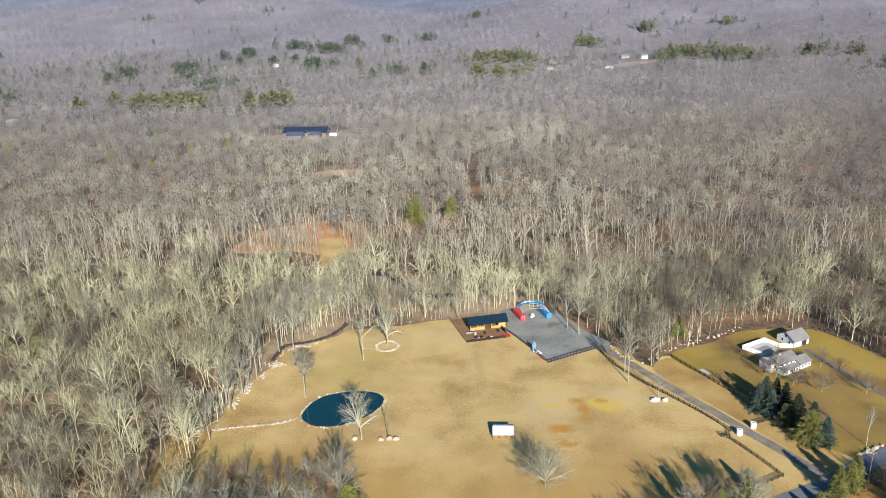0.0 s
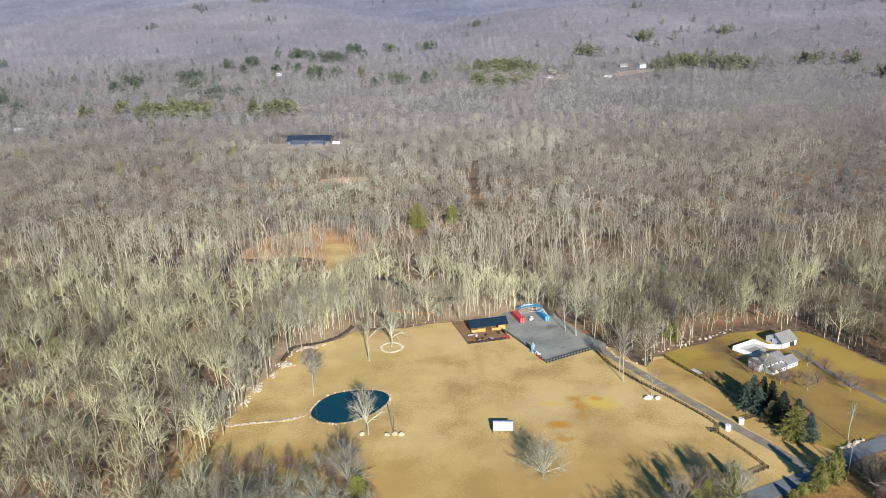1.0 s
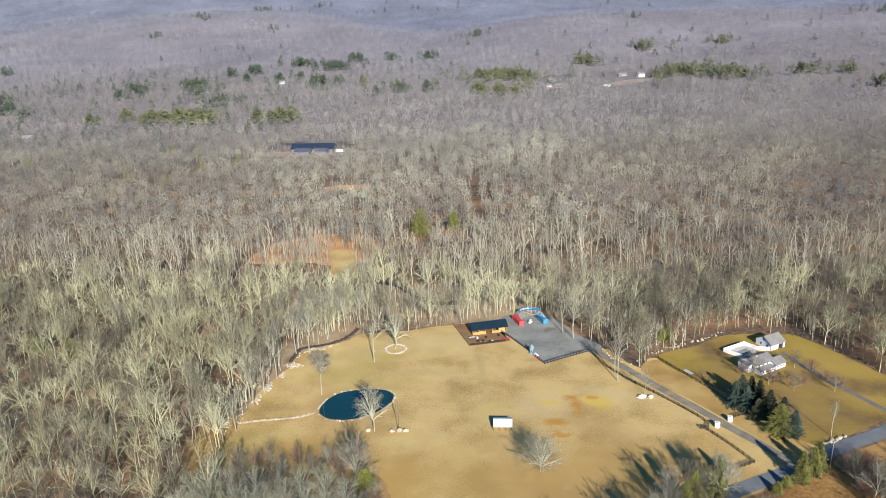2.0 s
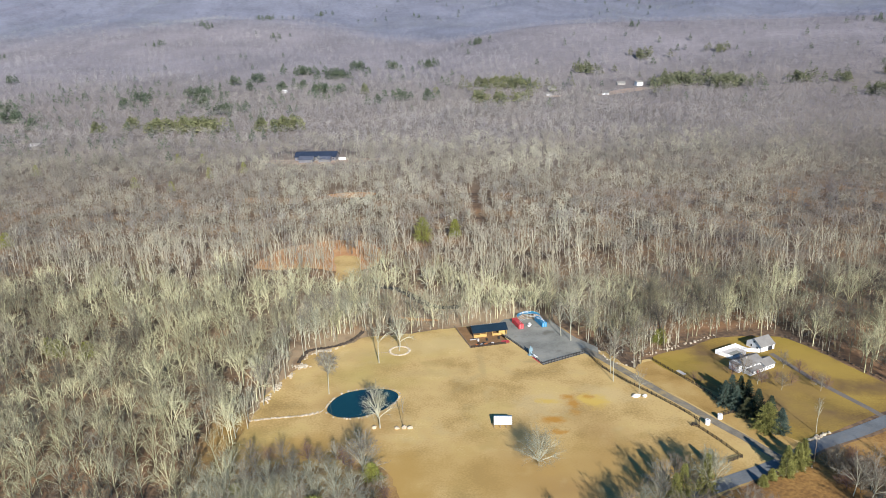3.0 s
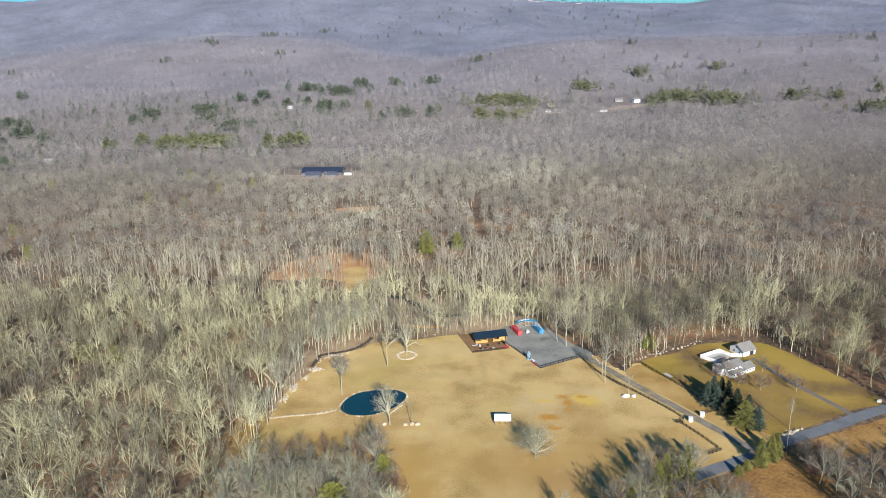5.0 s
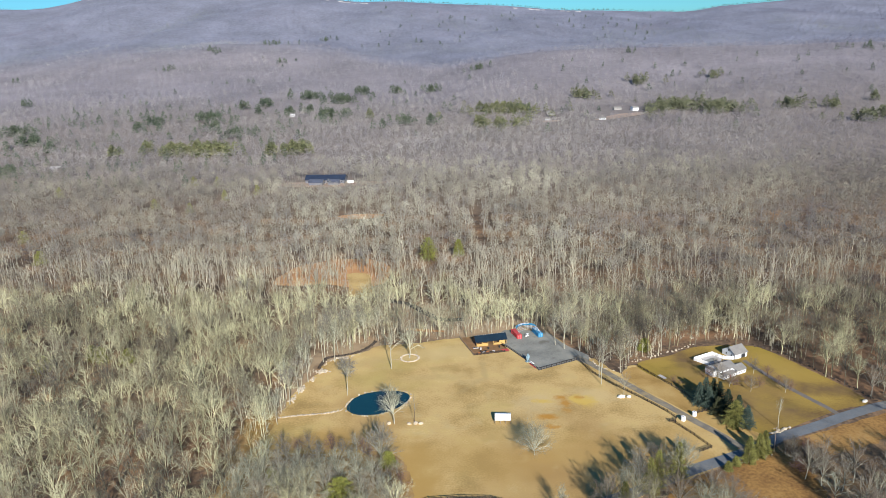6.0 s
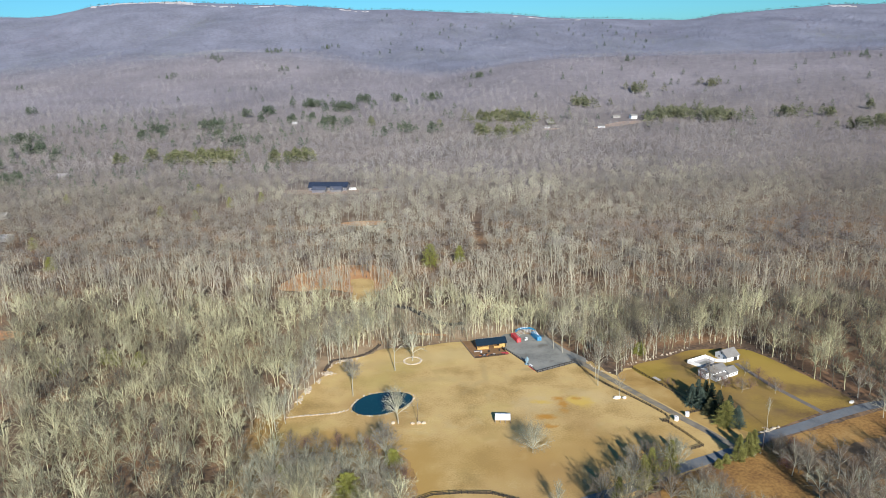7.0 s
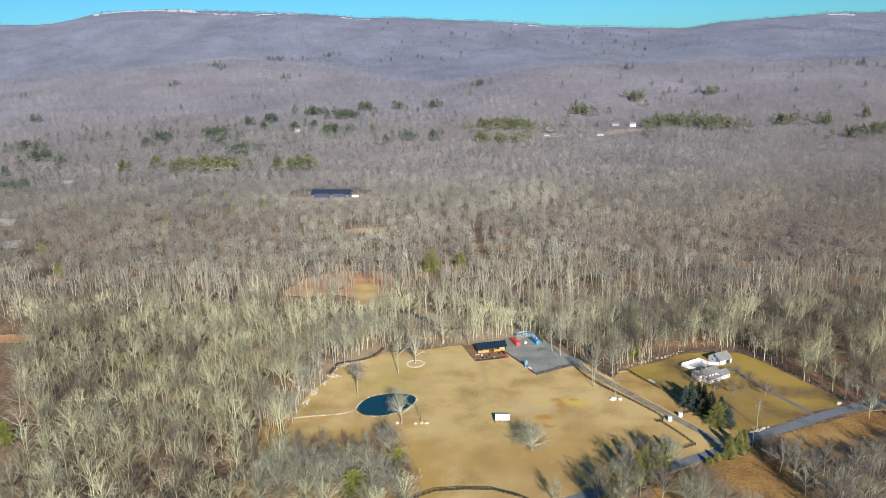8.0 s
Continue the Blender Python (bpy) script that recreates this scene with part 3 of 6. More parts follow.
MEADOW = [(-96, 176), (-97.5, 211), (-98, 222), (-96, 232), (-91, 251), (-89.5, 261), (-80, 270.5), (-71, 276), (-64, 283.5), (-45, 287), (-30, 292), (-18, 295), (3, 300),
          (28, 299), (38, 282), (52, 262), (60, 250), (69.5, 259), (90, 229), (99, 205), (108, 192), (92, 176), (72, 163), (52, 152), (40, 120), (35, 70), (-36, 70), (-32, 120), (-31, 150), (-35, 166), (-43, 177), (-60, 175), (-80, 177)]
LAWN = [(69.2, 258), (89, 271), (104, 281), (129, 283), (139, 276), (151, 253), (161, 231), (161, 220), (146, 214), (114, 195.5), (108, 193.5), (99, 205), (90, 227)]
ROUGH = [(60, 150), (75, 164), (96, 176), (113, 187), (131, 196), (152, 206), (172, 215), (200, 222), (262, 226), (270, 90), (60, 90)]
LOT = [(20.5, 253.1), (14.3, 265.5), (6.0, 279.7), (0.5, 287.6), (-1, 297), (4, 305), (27, 304), (34, 289), (38, 282), (47, 271), (46, 259), (40.2, 264.9)]
PAD = [(-21.2, 294.3), (-12.4, 270.7), (6.0, 275.9), (0.5, 287.6), (-1, 297)]
POND = [(-68.8, 215), (-67.5, 222), (-64, 227), (-58, 230), (-50, 231), (-44, 229.5), (-41, 225), (-43, 218), (-48, 212), (-54.5, 208.5), (-62, 208), (-67, 211)]
ROAD = [(-10, 118), (20, 138), (50, 154), (72, 167.5), (95, 179.5), (112, 190.8), (130, 199.8), (150, 210.8), (168, 219), (184, 223), (230, 231), (330, 240)]
DRIVE = [(40, 270), (46, 262), (52, 252.5), (58.7, 242), (67.6, 228), (75.9, 216), (82.6, 205.2), (89.6, 195.2), (95.3, 185.5), (98.5, 181.5)]
HOUSE_DRIVE = [(145.5, 208.5), (143, 216), (139, 224), (132, 239), (126.6, 254), (123, 264.5)]
meadow_line = ring(MEADOW, 1.4, 2.5, 1)
lawn_line = ring(LAWN, 0.5, 2.5, 2)
rough_line = ring(ROUGH, 1.0, 3, 3)
sheet("meadow", meadow_line, 0.02, M["meadow"], "large dry tan winter meadow of short grass", "meadow")
sheet("rough_grass", rough_line, 0.03, M["rough"], "brown rough grass beside the road", "grass")
sheet("brush_floor", ring([(-99, 184), (-80, 184), (-60, 183), (-41, 182), (-33, 168), (-30, 150), (-31, 95), (-112, 95), (-106, 150)], 1.5, 2.5, 11), 0.012, M["brush_grass"], "brown brushy ground below the pond", "ground")
sheet("thicket_floor", ring([(117, 172), (132, 180), (150, 189), (168, 196), (185, 204), (205, 216), (258, 220), (262, 95), (112, 95), (116, 140)], 3.0, 2.5, 9), 0.04, M["thicket"], "brown leafy floor under roadside trees", "ground")
sheet("lawn", lawn_line, 0.05, M["lawn"], "golden olive winter lawn round a white house", "lawn")
sheet("gravel_yard", [p for p in ring(LOT, 0.15, 40, 4)], 0.08, M["gravel"], "flat grey gravel yard beside the stable", "yard")
sheet("paddock_floor", [p for p in ring(PAD, 0.1, 60, 5)], 0.10, M["dirt"], "brown churned dirt floor of a small paddock", "paddock")
sheet("verge", ring([(60.5, 251), (69, 257.5), (75, 246.5), (82, 234.5), (88.5, 218), (99, 204), (107, 191.5), (100, 183.5), (94, 193), (87, 204), (80, 215), (71, 229), (62, 243)], 0.4, 3, 8), 0.035, M["verge"], "golden dry grass verge along the driveway", "grass")
ribbon("road", ROAD, 5.6, 0.11, M["asphalt"], "worn grey asphalt country road", "road")
ribbon("driveway", DRIVE, 3.8, 0.13, M["track"], "grey-brown gravel driveway between fences", "driveway")
ribbon("house_driveway", HOUSE_DRIVE, 2.5, 0.075, M["drive"], "narrow grey asphalt drive across a lawn", "driveway")
pond_line = ring(POND, 0.25, 1.2, 6)
sheet("water", pond_line, 0.14, M["water"], "still dark teal pond water", "pond")
CLAY = [(-156, 390), (-154, 414), (-146, 432), (-122, 446), (-98, 446), (-80, 428), (-76, 404), (-80, 386), (-98, 380), (-120, 388), (-138, 384)]
CLAY_LINE = ring(CLAY, 1.5, 3)
GLADE = [(-107, 409), (-92, 409), (-87, 390), (-83, 364), (-97, 362), (-101, 384)]
DITCH = [(-91.5, 255), (-90, 267.5), (-82, 271), (-74.5, 275.5), (-70.5, 281.5), (-67.3, 290)]
STREAM = [(-72, 356), (-63.8, 351.7), (-56.5, 348.9), (-46.9, 337.1), (-37.9, 325.5), (-30, 321), (-20, 322)]
sheet("clay_bank", CLAY_LINE, 0.45, M["clay"], "bare orange clay ground among thin trees", "ground")
ribbon("stream", STREAM, 5.0, 0.12, M["gully"], "dark narrow stream bed winding through the woods", "stream")
sheet("glade", ring(GLADE, 1.0, 3), 0.6, M["meadow"], "small dry grass glade in the woods", "meadow")
sheet("track_clearing", ring([(-52, 309), (-42, 306), (-30, 304), (-30, 302), (-42, 303), (-53, 306)], 0.8, 3), 0.3, M["clay"], "bare strip of earth behind the meadow", "ground")
sheet("far_glade", ring([(-150, 574), (-128, 582), (-106, 578), (-110, 566), (-132, 562)], 2, 5), 4.5, M["clay"], "bare tan clearing deep in the woods", "ground")
sheet("side_glade", ring([(-322, 312), (-300, 312), (-290, 304), (-306, 298), (-324, 304)], 1.5, 4), 0.4, M["clay"], "bare tan clearing at the wood's edge", "ground")


# ---- woods ----
def inside(px, py, outline):
    """Which of the points lie inside an outline."""
    res = np.zeros(len(px), bool)
    o = np.asarray(outline)
    x0, y0 = o[:, 0], o[:, 1]
    x1, y1 = np.roll(x0, -1), np.roll(y0, -1)
    for a, b, c, d in zip(x0, y0, x1, y1):
        hit = ((b > py) != (d > py)) & (px < (c - a) * (py - b) / (d - b + 1e-12) + a)
        res ^= hit
    return res


def away(px, py, line, gap):
    """Which of the points keep that distance from a line."""
    ok = np.ones(len(px), bool)
    for (a, b), (c, d) in zip(line[:-1], line[1:]):
        dx, dy = c - a, d - b
        t = np.clip(((px - a) * dx + (py - b) * dy) / (dx * dx + dy * dy), 0, 1)
        ok &= np.hypot(px - a - t * dx, py - b - t * dy) > gap
    return ok


class Twigs:
    """Collects thin three-sided pieces of wood."""

    def __init__(self):
        self.v, self.f, self.n = [], [], 0

    def _around(self, p, d, r):
        a = np.cross(d, (0.31, 0.95, 0.07))
        a /= np.linalg.norm(a) + 1e-9
        b = np.cross(d, a)
        return [p + r * (a * math.cos(k) + b * math.sin(k)) for k in (0, 2.094, 4.189)]

    def spike(self, p, q, r):
        d = (q - p) / (np.linalg.norm(q - p) + 1e-9)
        self.v += [*self._around(p, d, r), q]
        n = self.n
        self.f += [(n, n + 1, n + 3), (n + 1, n + 2, n + 3), (n + 2, n, n + 3)]
        self.n += 4

    def stick(self, p, q, r, s):
        d = (q - p) / (np.linalg.norm(q - p) + 1e-9)
        self.v += [*self._around(p, d, r), *self._around(q, d, s)]
        n = self.n
        for i in range(3):
            j = (i + 1) % 3
            self.f += [(n + i, n + j, n + 3 + j), (n + i, n + 3 + j, n + 3 + i)]
        self.n += 6

    def arrays(self):
        return np.array(self.v), np.array(self.f, int)


def unit(v):
    return v / (np.linalg.norm(v) + 1e-9)


def blades(rng, start, end, half):
    """Fine twigs: a narrow sliver from each start to each end."""
    side = np.cross(end - start, rng.normal(0, 1, start.shape))
    side *= half / (np.linalg.norm(side, axis=1, keepdims=True) + 1e-9)
    v = np.stack([start + side, start - side, end], 1).reshape(-1, 3)
    return v, np.arange(len(v)).reshape(-1, 3)


def spray(rng, start, end, count, lo, hi, stray, lift, length, half):
    """Twigs that spring from the given branches: their starts, ends and slivers."""
    n = len(start)
    u = rng.uniform(lo, hi, (n, count, 1))
    p = start[:, None] + (end - start)[:, None] * u
    way = (end - start) / (np.linalg.norm(end - start, axis=1, keepdims=True) + 1e-9)
    d = way[:, None] + rng.normal(0, stray, (n, count, 3)) + np.array([0, 0, lift])
    d /= np.linalg.norm(d, axis=2, keepdims=True)
    q = p + d * (length[:, None, None] * rng.uniform(0.6, 1.2, (n, count, 1)))
    p, q = p.reshape(-1, 3), q.reshape(-1, 3)
    return p, q, blades(rng, p, q, half)


def gather(pieces):
    """One mesh of several, each given as places, faces and its tone."""
    V, Fc, T, base = [], [], [], 0
    for v, f, tone in pieces:
        V.append(v)
        Fc.append(f + base)
        T.append(np.full(len(v), tone))
        base += len(v)
    return np.concatenate(V), np.concatenate(Fc), np.concatenate(T)


def curve(a, b, c, s):
    return a * (1 - s) ** 2 + b * 2 * s * (1 - s) + c * s * s


def tree_pieces(rng, limbs, branches, twigs, fine, clear, wide, thick=1.0, hair=1.0):
    """Stem, boughs and twigs of a bare tree one metre high, to be scaled: a clear stem, limbs that rise and spread to a domed crown, and a haze of fine twigs."""
    stem, boughs = Twigs(), Twigs()
    heart = np.array([rng.normal(0, 0.03), rng.normal(0, 0.03), clear + 0.16])
    mid = heart * np.array([0.3, 0.3, 0.55]) + np.append(rng.normal(0, 0.012, 2), 0)
    stem.stick(np.zeros(3), mid, 0.0125 * thick, 0.0095 * thick)
    stem.stick(mid, heart, 0.0095 * thick, 0.0065 * thick)
    tall, start, end = 1 - heart[2], [], []
    for i in range(limbs):
        k = (i + rng.uniform(0, 0.8)) / limbs
        az, up = i * 2.4 + rng.uniform(-0.5, 0.5), 0.05 + 1.4 * k ** 0.8
        tip = heart + np.array([math.cos(az) * wide * math.cos(up), math.sin(az) * wide * math.cos(up), tall * math.sin(up)]) * rng.uniform(0.72, 0.98)
        foot = mid + (heart - mid) * (0.35 + 0.65 * k)
        bend = foot + (tip - foot) * np.array([0.42, 0.42, 0.62]) + rng.normal(0, 0.02, 3)
        a, b = curve(foot, bend, tip, 0.35), curve(foot, bend, tip, 0.7)
        boughs.stick(foot, a, 0.0066 * thick, 0.0052 * thick)
        boughs.stick(a, b, 0.0052 * thick, 0.0038 * thick)
        boughs.spike(b, tip, 0.0038 * thick)
        for j in range(branches):
            u = 0.28 + 0.7 * (j + rng.uniform(0, 1)) / branches
            p = curve(foot, bend, tip, u)
            out = unit((p - heart) / np.array([wide, wide, tall]))
            d = unit(unit(tip - foot) * 0.45 + out * 0.55 + rng.normal(0, 0.42, 3))
            q = p + d * wide * rng.uniform(0.3, 0.55)
            boughs.spike(p, q, 0.0027 * thick)
            start.append(p)
            end.append(q)
    start, end = np.array(start), np.array(end)
    reach = np.full(len(start), wide * 0.3)
    p, q, first = spray(rng, start, end, twigs, 0.2, 1.0, 0.42, 0.12, reach, 0.0021 * thick * hair)
    pieces = [(*stem.arrays(), 0.18), (*boughs.arrays(), 0.22), (*first, -0.1)]
    if fine:
        pieces.append((*spray(rng, p, q, fine, 0.2, 0.9, 0.5, 0.08, np.full(len(p), wide * 0.2), 0.0019 * thick * hair)[2], -0.24))
    return pieces


def wood_tree(*shape):
    return gather(tree_pieces(*shape))


def dome_tree(rng, limbs, count, half, length, clear=0.4, wide=0.3, stem=True):
    """A far tree one metre high: a pale stem and limbs under a rounded haze of twigs."""
    pieces = []
    heart = np.array([rng.normal(0, 0.03), rng.normal(0, 0.03), clear + 0.12])
    tall = 1 - heart[2]
    if stem:
        t = Twigs()
        t.spike(np.zeros(3), heart + np.array([0, 0, 0.2]), 0.006 + half * 0.5)
        for i in range(limbs):
            az, up = i * 2.4 + rng.uniform(-0.5, 0.5), rng.uniform(0.35, 1.1)
            t.spike(heart * np.array([1, 1, 0.85]), heart + np.array([math.cos(az) * wide * math.cos(up), math.sin(az) * wide * math.cos(up), tall * math.sin(up)]) * 0.85, half * 0.5)
        pieces.append((*t.arrays(), 0.3))
    az = np.arange(count) * 2.4 + rng.uniform(-0.5, 0.5, count)
    sn = np.linspace(-0.25, 0.98, count)
    out = np.stack([np.cos(az) * np.sqrt(1 - sn * sn), np.sin(az) * np.sqrt(1 - sn * sn), sn], -1)
    p = heart + out * np.array([wide, wide, tall]) * rng.uniform(0.3, 0.82, (count, 1))
    d = out * 0.75 + rng.normal(0, 0.42, (count, 3)) + np.array([0, 0, 0.2])
    q = p + d / np.linalg.norm(d, axis=1, keepdims=True) * length * rng.uniform(0.6, 1.2, (count, 1))
    pieces.append((*blades(rng, p, q, half), -0.12))
    return gather(pieces)


def tuft_tree(rng, count, wide, blunt):
    """A far evergreen one metre high: a stem and drooping needled boughs."""
    t = Twigs()
    t.spike(np.zeros(3), np.array([0, 0, 0.9]), 0.018)
    k = (np.arange(count) + 0.5) / count
    az = np.arange(count) * 2.4 + rng.uniform(-0.6, 0.6, count)
    reach = wide * (1 - k) ** blunt * rng.uniform(0.6, 1.15, count)
    p = np.stack([0 * k, 0 * k, 0.14 + 0.82 * k], -1) + rng.normal(0, 0.01, (count, 3))
    q = p + np.stack([np.cos(az) * reach, np.sin(az) * reach, reach * rng.uniform(-0.5, 0.35, count) + 0.03], -1)
    return gather([(*t.arrays(), 0), (*blades(rng, q, p + (q - p) * 0.1, 0.058), 0)])


def scatter(name, spots, heights, templates, material, label, category, seed, squash=1.0, shade=0.0, pale=1.0, mood=None, dusky=0.0):
    """Many trees in one mesh, each turned and sized differently."""
    rng = np.random.default_rng(seed)
    V, Fc, Tn, Gr, base = [], [], [], [], 0
    pick = rng.integers(0, len(templates), len(spots))
    for k, (tv, tf, tone) in enumerate(templates):
        own = np.where(pick == k)[0]
        if not len(own):
            continue
        az = rng.uniform(0, 6.283, len(own))
        h = heights[own]
        w = h * rng.uniform(0.85, 1.2, len(own)) * squash
        lean = rng.normal(0, 0.03, (len(own), 2))
        c, s = np.cos(az)[:, None], np.sin(az)[:, None]
        x = (tv[None, :, 0] * c - tv[None, :, 1] * s) * w[:, None]
        y = (tv[None, :, 0] * s + tv[None, :, 1] * c) * w[:, None]
        z = tv[None, :, 2] * h[:, None]
        x = x + z * lean[:, :1] + spots[own, 0:1]
        y = y + z * lean[:, 1:] + spots[own, 1:2]
        z = z + spots[own, 2:3] - 0.15
        V.append(np.stack([x, y, z], -1).reshape(-1, 3))
        Fc.append((tf[None] + (np.arange(len(own)) * len(tv))[:, None, None] + base).reshape(-1, 3))
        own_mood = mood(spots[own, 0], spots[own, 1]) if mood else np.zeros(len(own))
        # shade darkens trees towards the view's right, painting dimmer light into their tone.
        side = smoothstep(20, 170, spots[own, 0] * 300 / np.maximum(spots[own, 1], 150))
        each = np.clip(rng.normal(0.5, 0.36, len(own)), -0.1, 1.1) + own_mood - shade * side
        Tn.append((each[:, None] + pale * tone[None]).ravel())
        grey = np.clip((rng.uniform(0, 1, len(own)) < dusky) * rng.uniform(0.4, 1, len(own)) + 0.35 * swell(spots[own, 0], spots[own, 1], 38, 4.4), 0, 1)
        Gr.append(np.repeat(grey, len(tv)))
        base += len(own) * len(tv)
    V, Fc = np.concatenate(V).astype(np.float32), np.concatenate(Fc).astype(np.int32)
    me = bpy.data.meshes.new(name)
    me.vertices.add(len(V))
    me.vertices.foreach_set("co", V.ravel())
    me.loops.add(Fc.size)
    me.loops.foreach_set("vertex_index", Fc.ravel())
    me.polygons.add(len(Fc))
    me.polygons.foreach_set("loop_start", np.arange(0, Fc.size, 3, dtype=np.int32))
    me.materials.append(material)
    me.update(calc_edges=True)
    me.attributes.new("tone", "FLOAT", "POINT").data.foreach_set("value", np.concatenate(Tn).astype(np.float32))
    me.attributes.new("grey", "FLOAT", "POINT").data.foreach_set("value", np.concatenate(Gr).astype(np.float32))
    return tagged(new(name, me), label, category, kind="stuff")


BARE = [meadow_line, lawn_line, rough_line, ring(GLADE, 1, 3)]
KEEP = [(ROAD, 5), (DRIVE, 5), (DITCH, 2.2)]


def spots_in(y0, y1, spacing, seed, left=0.76, right=0.57, jitter=0.75, thin=None):
    """Jittered places for trees in a band of the land, wider the farther it lies."""
    rng = np.random.default_rng(seed)
    out = []
    for y in np.arange(y0, y1, spacing):
        x = np.arange(-max(190, (y + 115) * left), max(190, (y + 115) * right), spacing)
        out.append(np.stack([x + rng.uniform(-jitter, jitter, len(x)) * spacing, y + rng.uniform(-jitter, jitter, len(x)) * spacing], -1))
    p = np.concatenate(out)
    ok = np.ones(len(p), bool)
    if y0 < 390:
        for o in BARE:
            ok &= ~inside(p[:, 0], p[:, 1], o)
        for l, gap in KEEP:
            ok &= away(p[:, 0], p[:, 1], l, gap)
    if thin is not None:
        ok &= rng.uniform(0, 1, len(p)) < thin(p[:, 0], p[:, 1])
    p = p[ok]
    return np.column_stack([p, land(p[:, 0], p[:, 1])])


def sizes(p, lo, hi, seed):
    rng = np.random.default_rng(seed)
    return rng.uniform(lo, hi, len(p)) * (1 + 0.10 * swell(p[:, 0], p[:, 1], 30, 2.0))


rng = np.random.default_rng(5)
NEAR = [wood_tree(rng, 8, 6, 5, 2, rng.uniform(0.22, 0.42), rng.uniform(0.27, 0.38)) for _ in range(16)]
MEDIUM = [wood_tree(rng, 5, 3, 5, 1, rng.uniform(0.28, 0.46), rng.uniform(0.24, 0.35), 1.05) for _ in range(14)]
MID = [dome_tree(rng, 4, 52, 0.008, 0.14, rng.uniform(0.34, 0.52), rng.uniform(0.2, 0.32)) for _ in range(14)]
FAR = [dome_tree(rng, 1, 20, 0.0145, 0.18, rng.uniform(0.3, 0.45), rng.uniform(0.22, 0.32)) for _ in range(12)]
FOOT = [dome_tree(rng, 0, 9, 0.022, 0.24, 0.25, rng.uniform(0.26, 0.36)) for _ in range(10)]
HILL = [dome_tree(rng, 0, 11, 0.028, 0.3, 0.1, rng.uniform(0.3, 0.42), False) for _ in range(10)]
PINES = [(-57, 149), (-42.7, 170), (-85, 158), (-51, 439), (-29, 451), (-359, 441), (-418, 509), (-352, 625), (-308, 609), (-290, 659), (-328, 736), (-263, 685), (-357, 738), (-495, 691)]
DARK_GROVES = [(-325, 1466, 28, 24), (-407, 1516, 33, 22), (-320, 1300, 23, 20), (-484, 1424, 13, 9), (-471, 1338, 7, 5), (-521, 1390, 10, 5), (-402, 1324, 9, 9), (-374, 1364, 10, 7), (-305, 1590, 16, 11), (-225, 1600, 11, 6), (-146, 1608, 16, 9), (-1101, 1564, 13, 5), (-545, 1274, 28, 21), (-494, 1176, 9, 9), (-438, 1094, 14, 14), (-645, 1186, 9, 7), (-634, 1244, 14, 8), (-865, 1158, 17, 12), (-849, 1170, 10, 5), (-761, 1054, 22, 18), (-693, 996, 8, 7), (-158, 1186, 12, 11), (-111, 1178, 8, 6), (-196, 1156, 6, 5)]
HILL_GROVES = [(-658, 828, 23, 28), (-749, 934, 10, 11), (49, 1288, 17, 23), (-714, 2274, 49, 14), (-613, 2558, 39, 8), (-857, 2144, 38, 9), (-615, 2056, 36, 7), (-924, 1940, 32, 6), (904, 1786, 53, 11), (-42, 1782, 18, 13), (341, 1822, 15, 4), (-1390, 1962, 12, 3)]
YELLOW_GROVES = [(-571, 956, 9, 8), (-477, 952, 22, 27), (-408, 946, 23, 40), (-444, 962, 9, 11), (-289, 930, 19, 32), (-320, 932, 7, 7), (-532, 980, 9, 8), (16, 1290, 50, 70), (14, 1144, 28, 16), (-21, 1152, 12, 11)]
OLIVE_GROVES = [(178, 1436, 25, 18), (311, 1544, 24, 12), (334, 1288, 48, 75), (396, 1244, 31, 56), (476, 1578, 17, 9), (521, 1246, 18, 16), (581, 1226, 18, 11), (574, 1100, 26, 22), (675, 1274, 7, 4), (625, 1136, 11, 16), (-234, 1268, 9, 5)]
GROVES = DARK_GROVES + HILL_GROVES + YELLOW_GROVES + OLIVE_GROVES


def opening(x, y):
    """How many of the trees stand: fewer round clearings, tracks and evergreens, and on their camera side, to keep them
    in view.
    """
    k = np.ones(len(x))
    k[(x > -94) & (x < -32) & (y > 134) & (y < 156)] = 0.5
    k[(x > -90) & (x < -28) & (y >= 152) & (y < 190)] = 0
    k[inside(x, y, CLAY_LINE)] = 0.85
    k[(np.hypot((x + 140) / 18, (y - 374) / 12)) < 1] *= 0.35
    k[(np.hypot((x + 94) / 12, (y - 356) / 32)) < 1] *= 0.25
    k[~away(x, y, STREAM, 4.5)] *= 0.1
    k[(np.hypot((x + 44) / 20, (y - 318) / 16)) < 1] *= 0.3
    k[(np.hypot((x + 200) / 50, (y - 730) / 40)) < 1] = 0
    k[(np.hypot((x - 228) / 75, (y - 1262) / 62)) < 1] = 0.04
    k[(np.hypot((x - 98) / 24, (y - 1222) / 46)) < 1] = 0.05
    k[(np.hypot((x + 128) / 26, (y - 572) / 14)) < 1] = 0.15
    k[(np.hypot((x + 304) / 20, (y - 294) / 24)) < 1] = 0.05
    k[~away(x, y, [(-18, 600), (-17, 515), (-12, 462), (4, 452), (30, 440)], 4)] = 0
    k[~away(x, y, [(66, 392), (70, 362), (62, 345)], 4)] = 0
    for a, b in PINES:
        k[(np.hypot((x - a) / 9, (y - b + 14) / 22)) < 1] = 0
    for a, b, c, _ in GROVES:
        k[(np.hypot((x - a) / c, (y - b + 8) / (c * 0.7 + 8))) < 1] *= 0.45
    return k


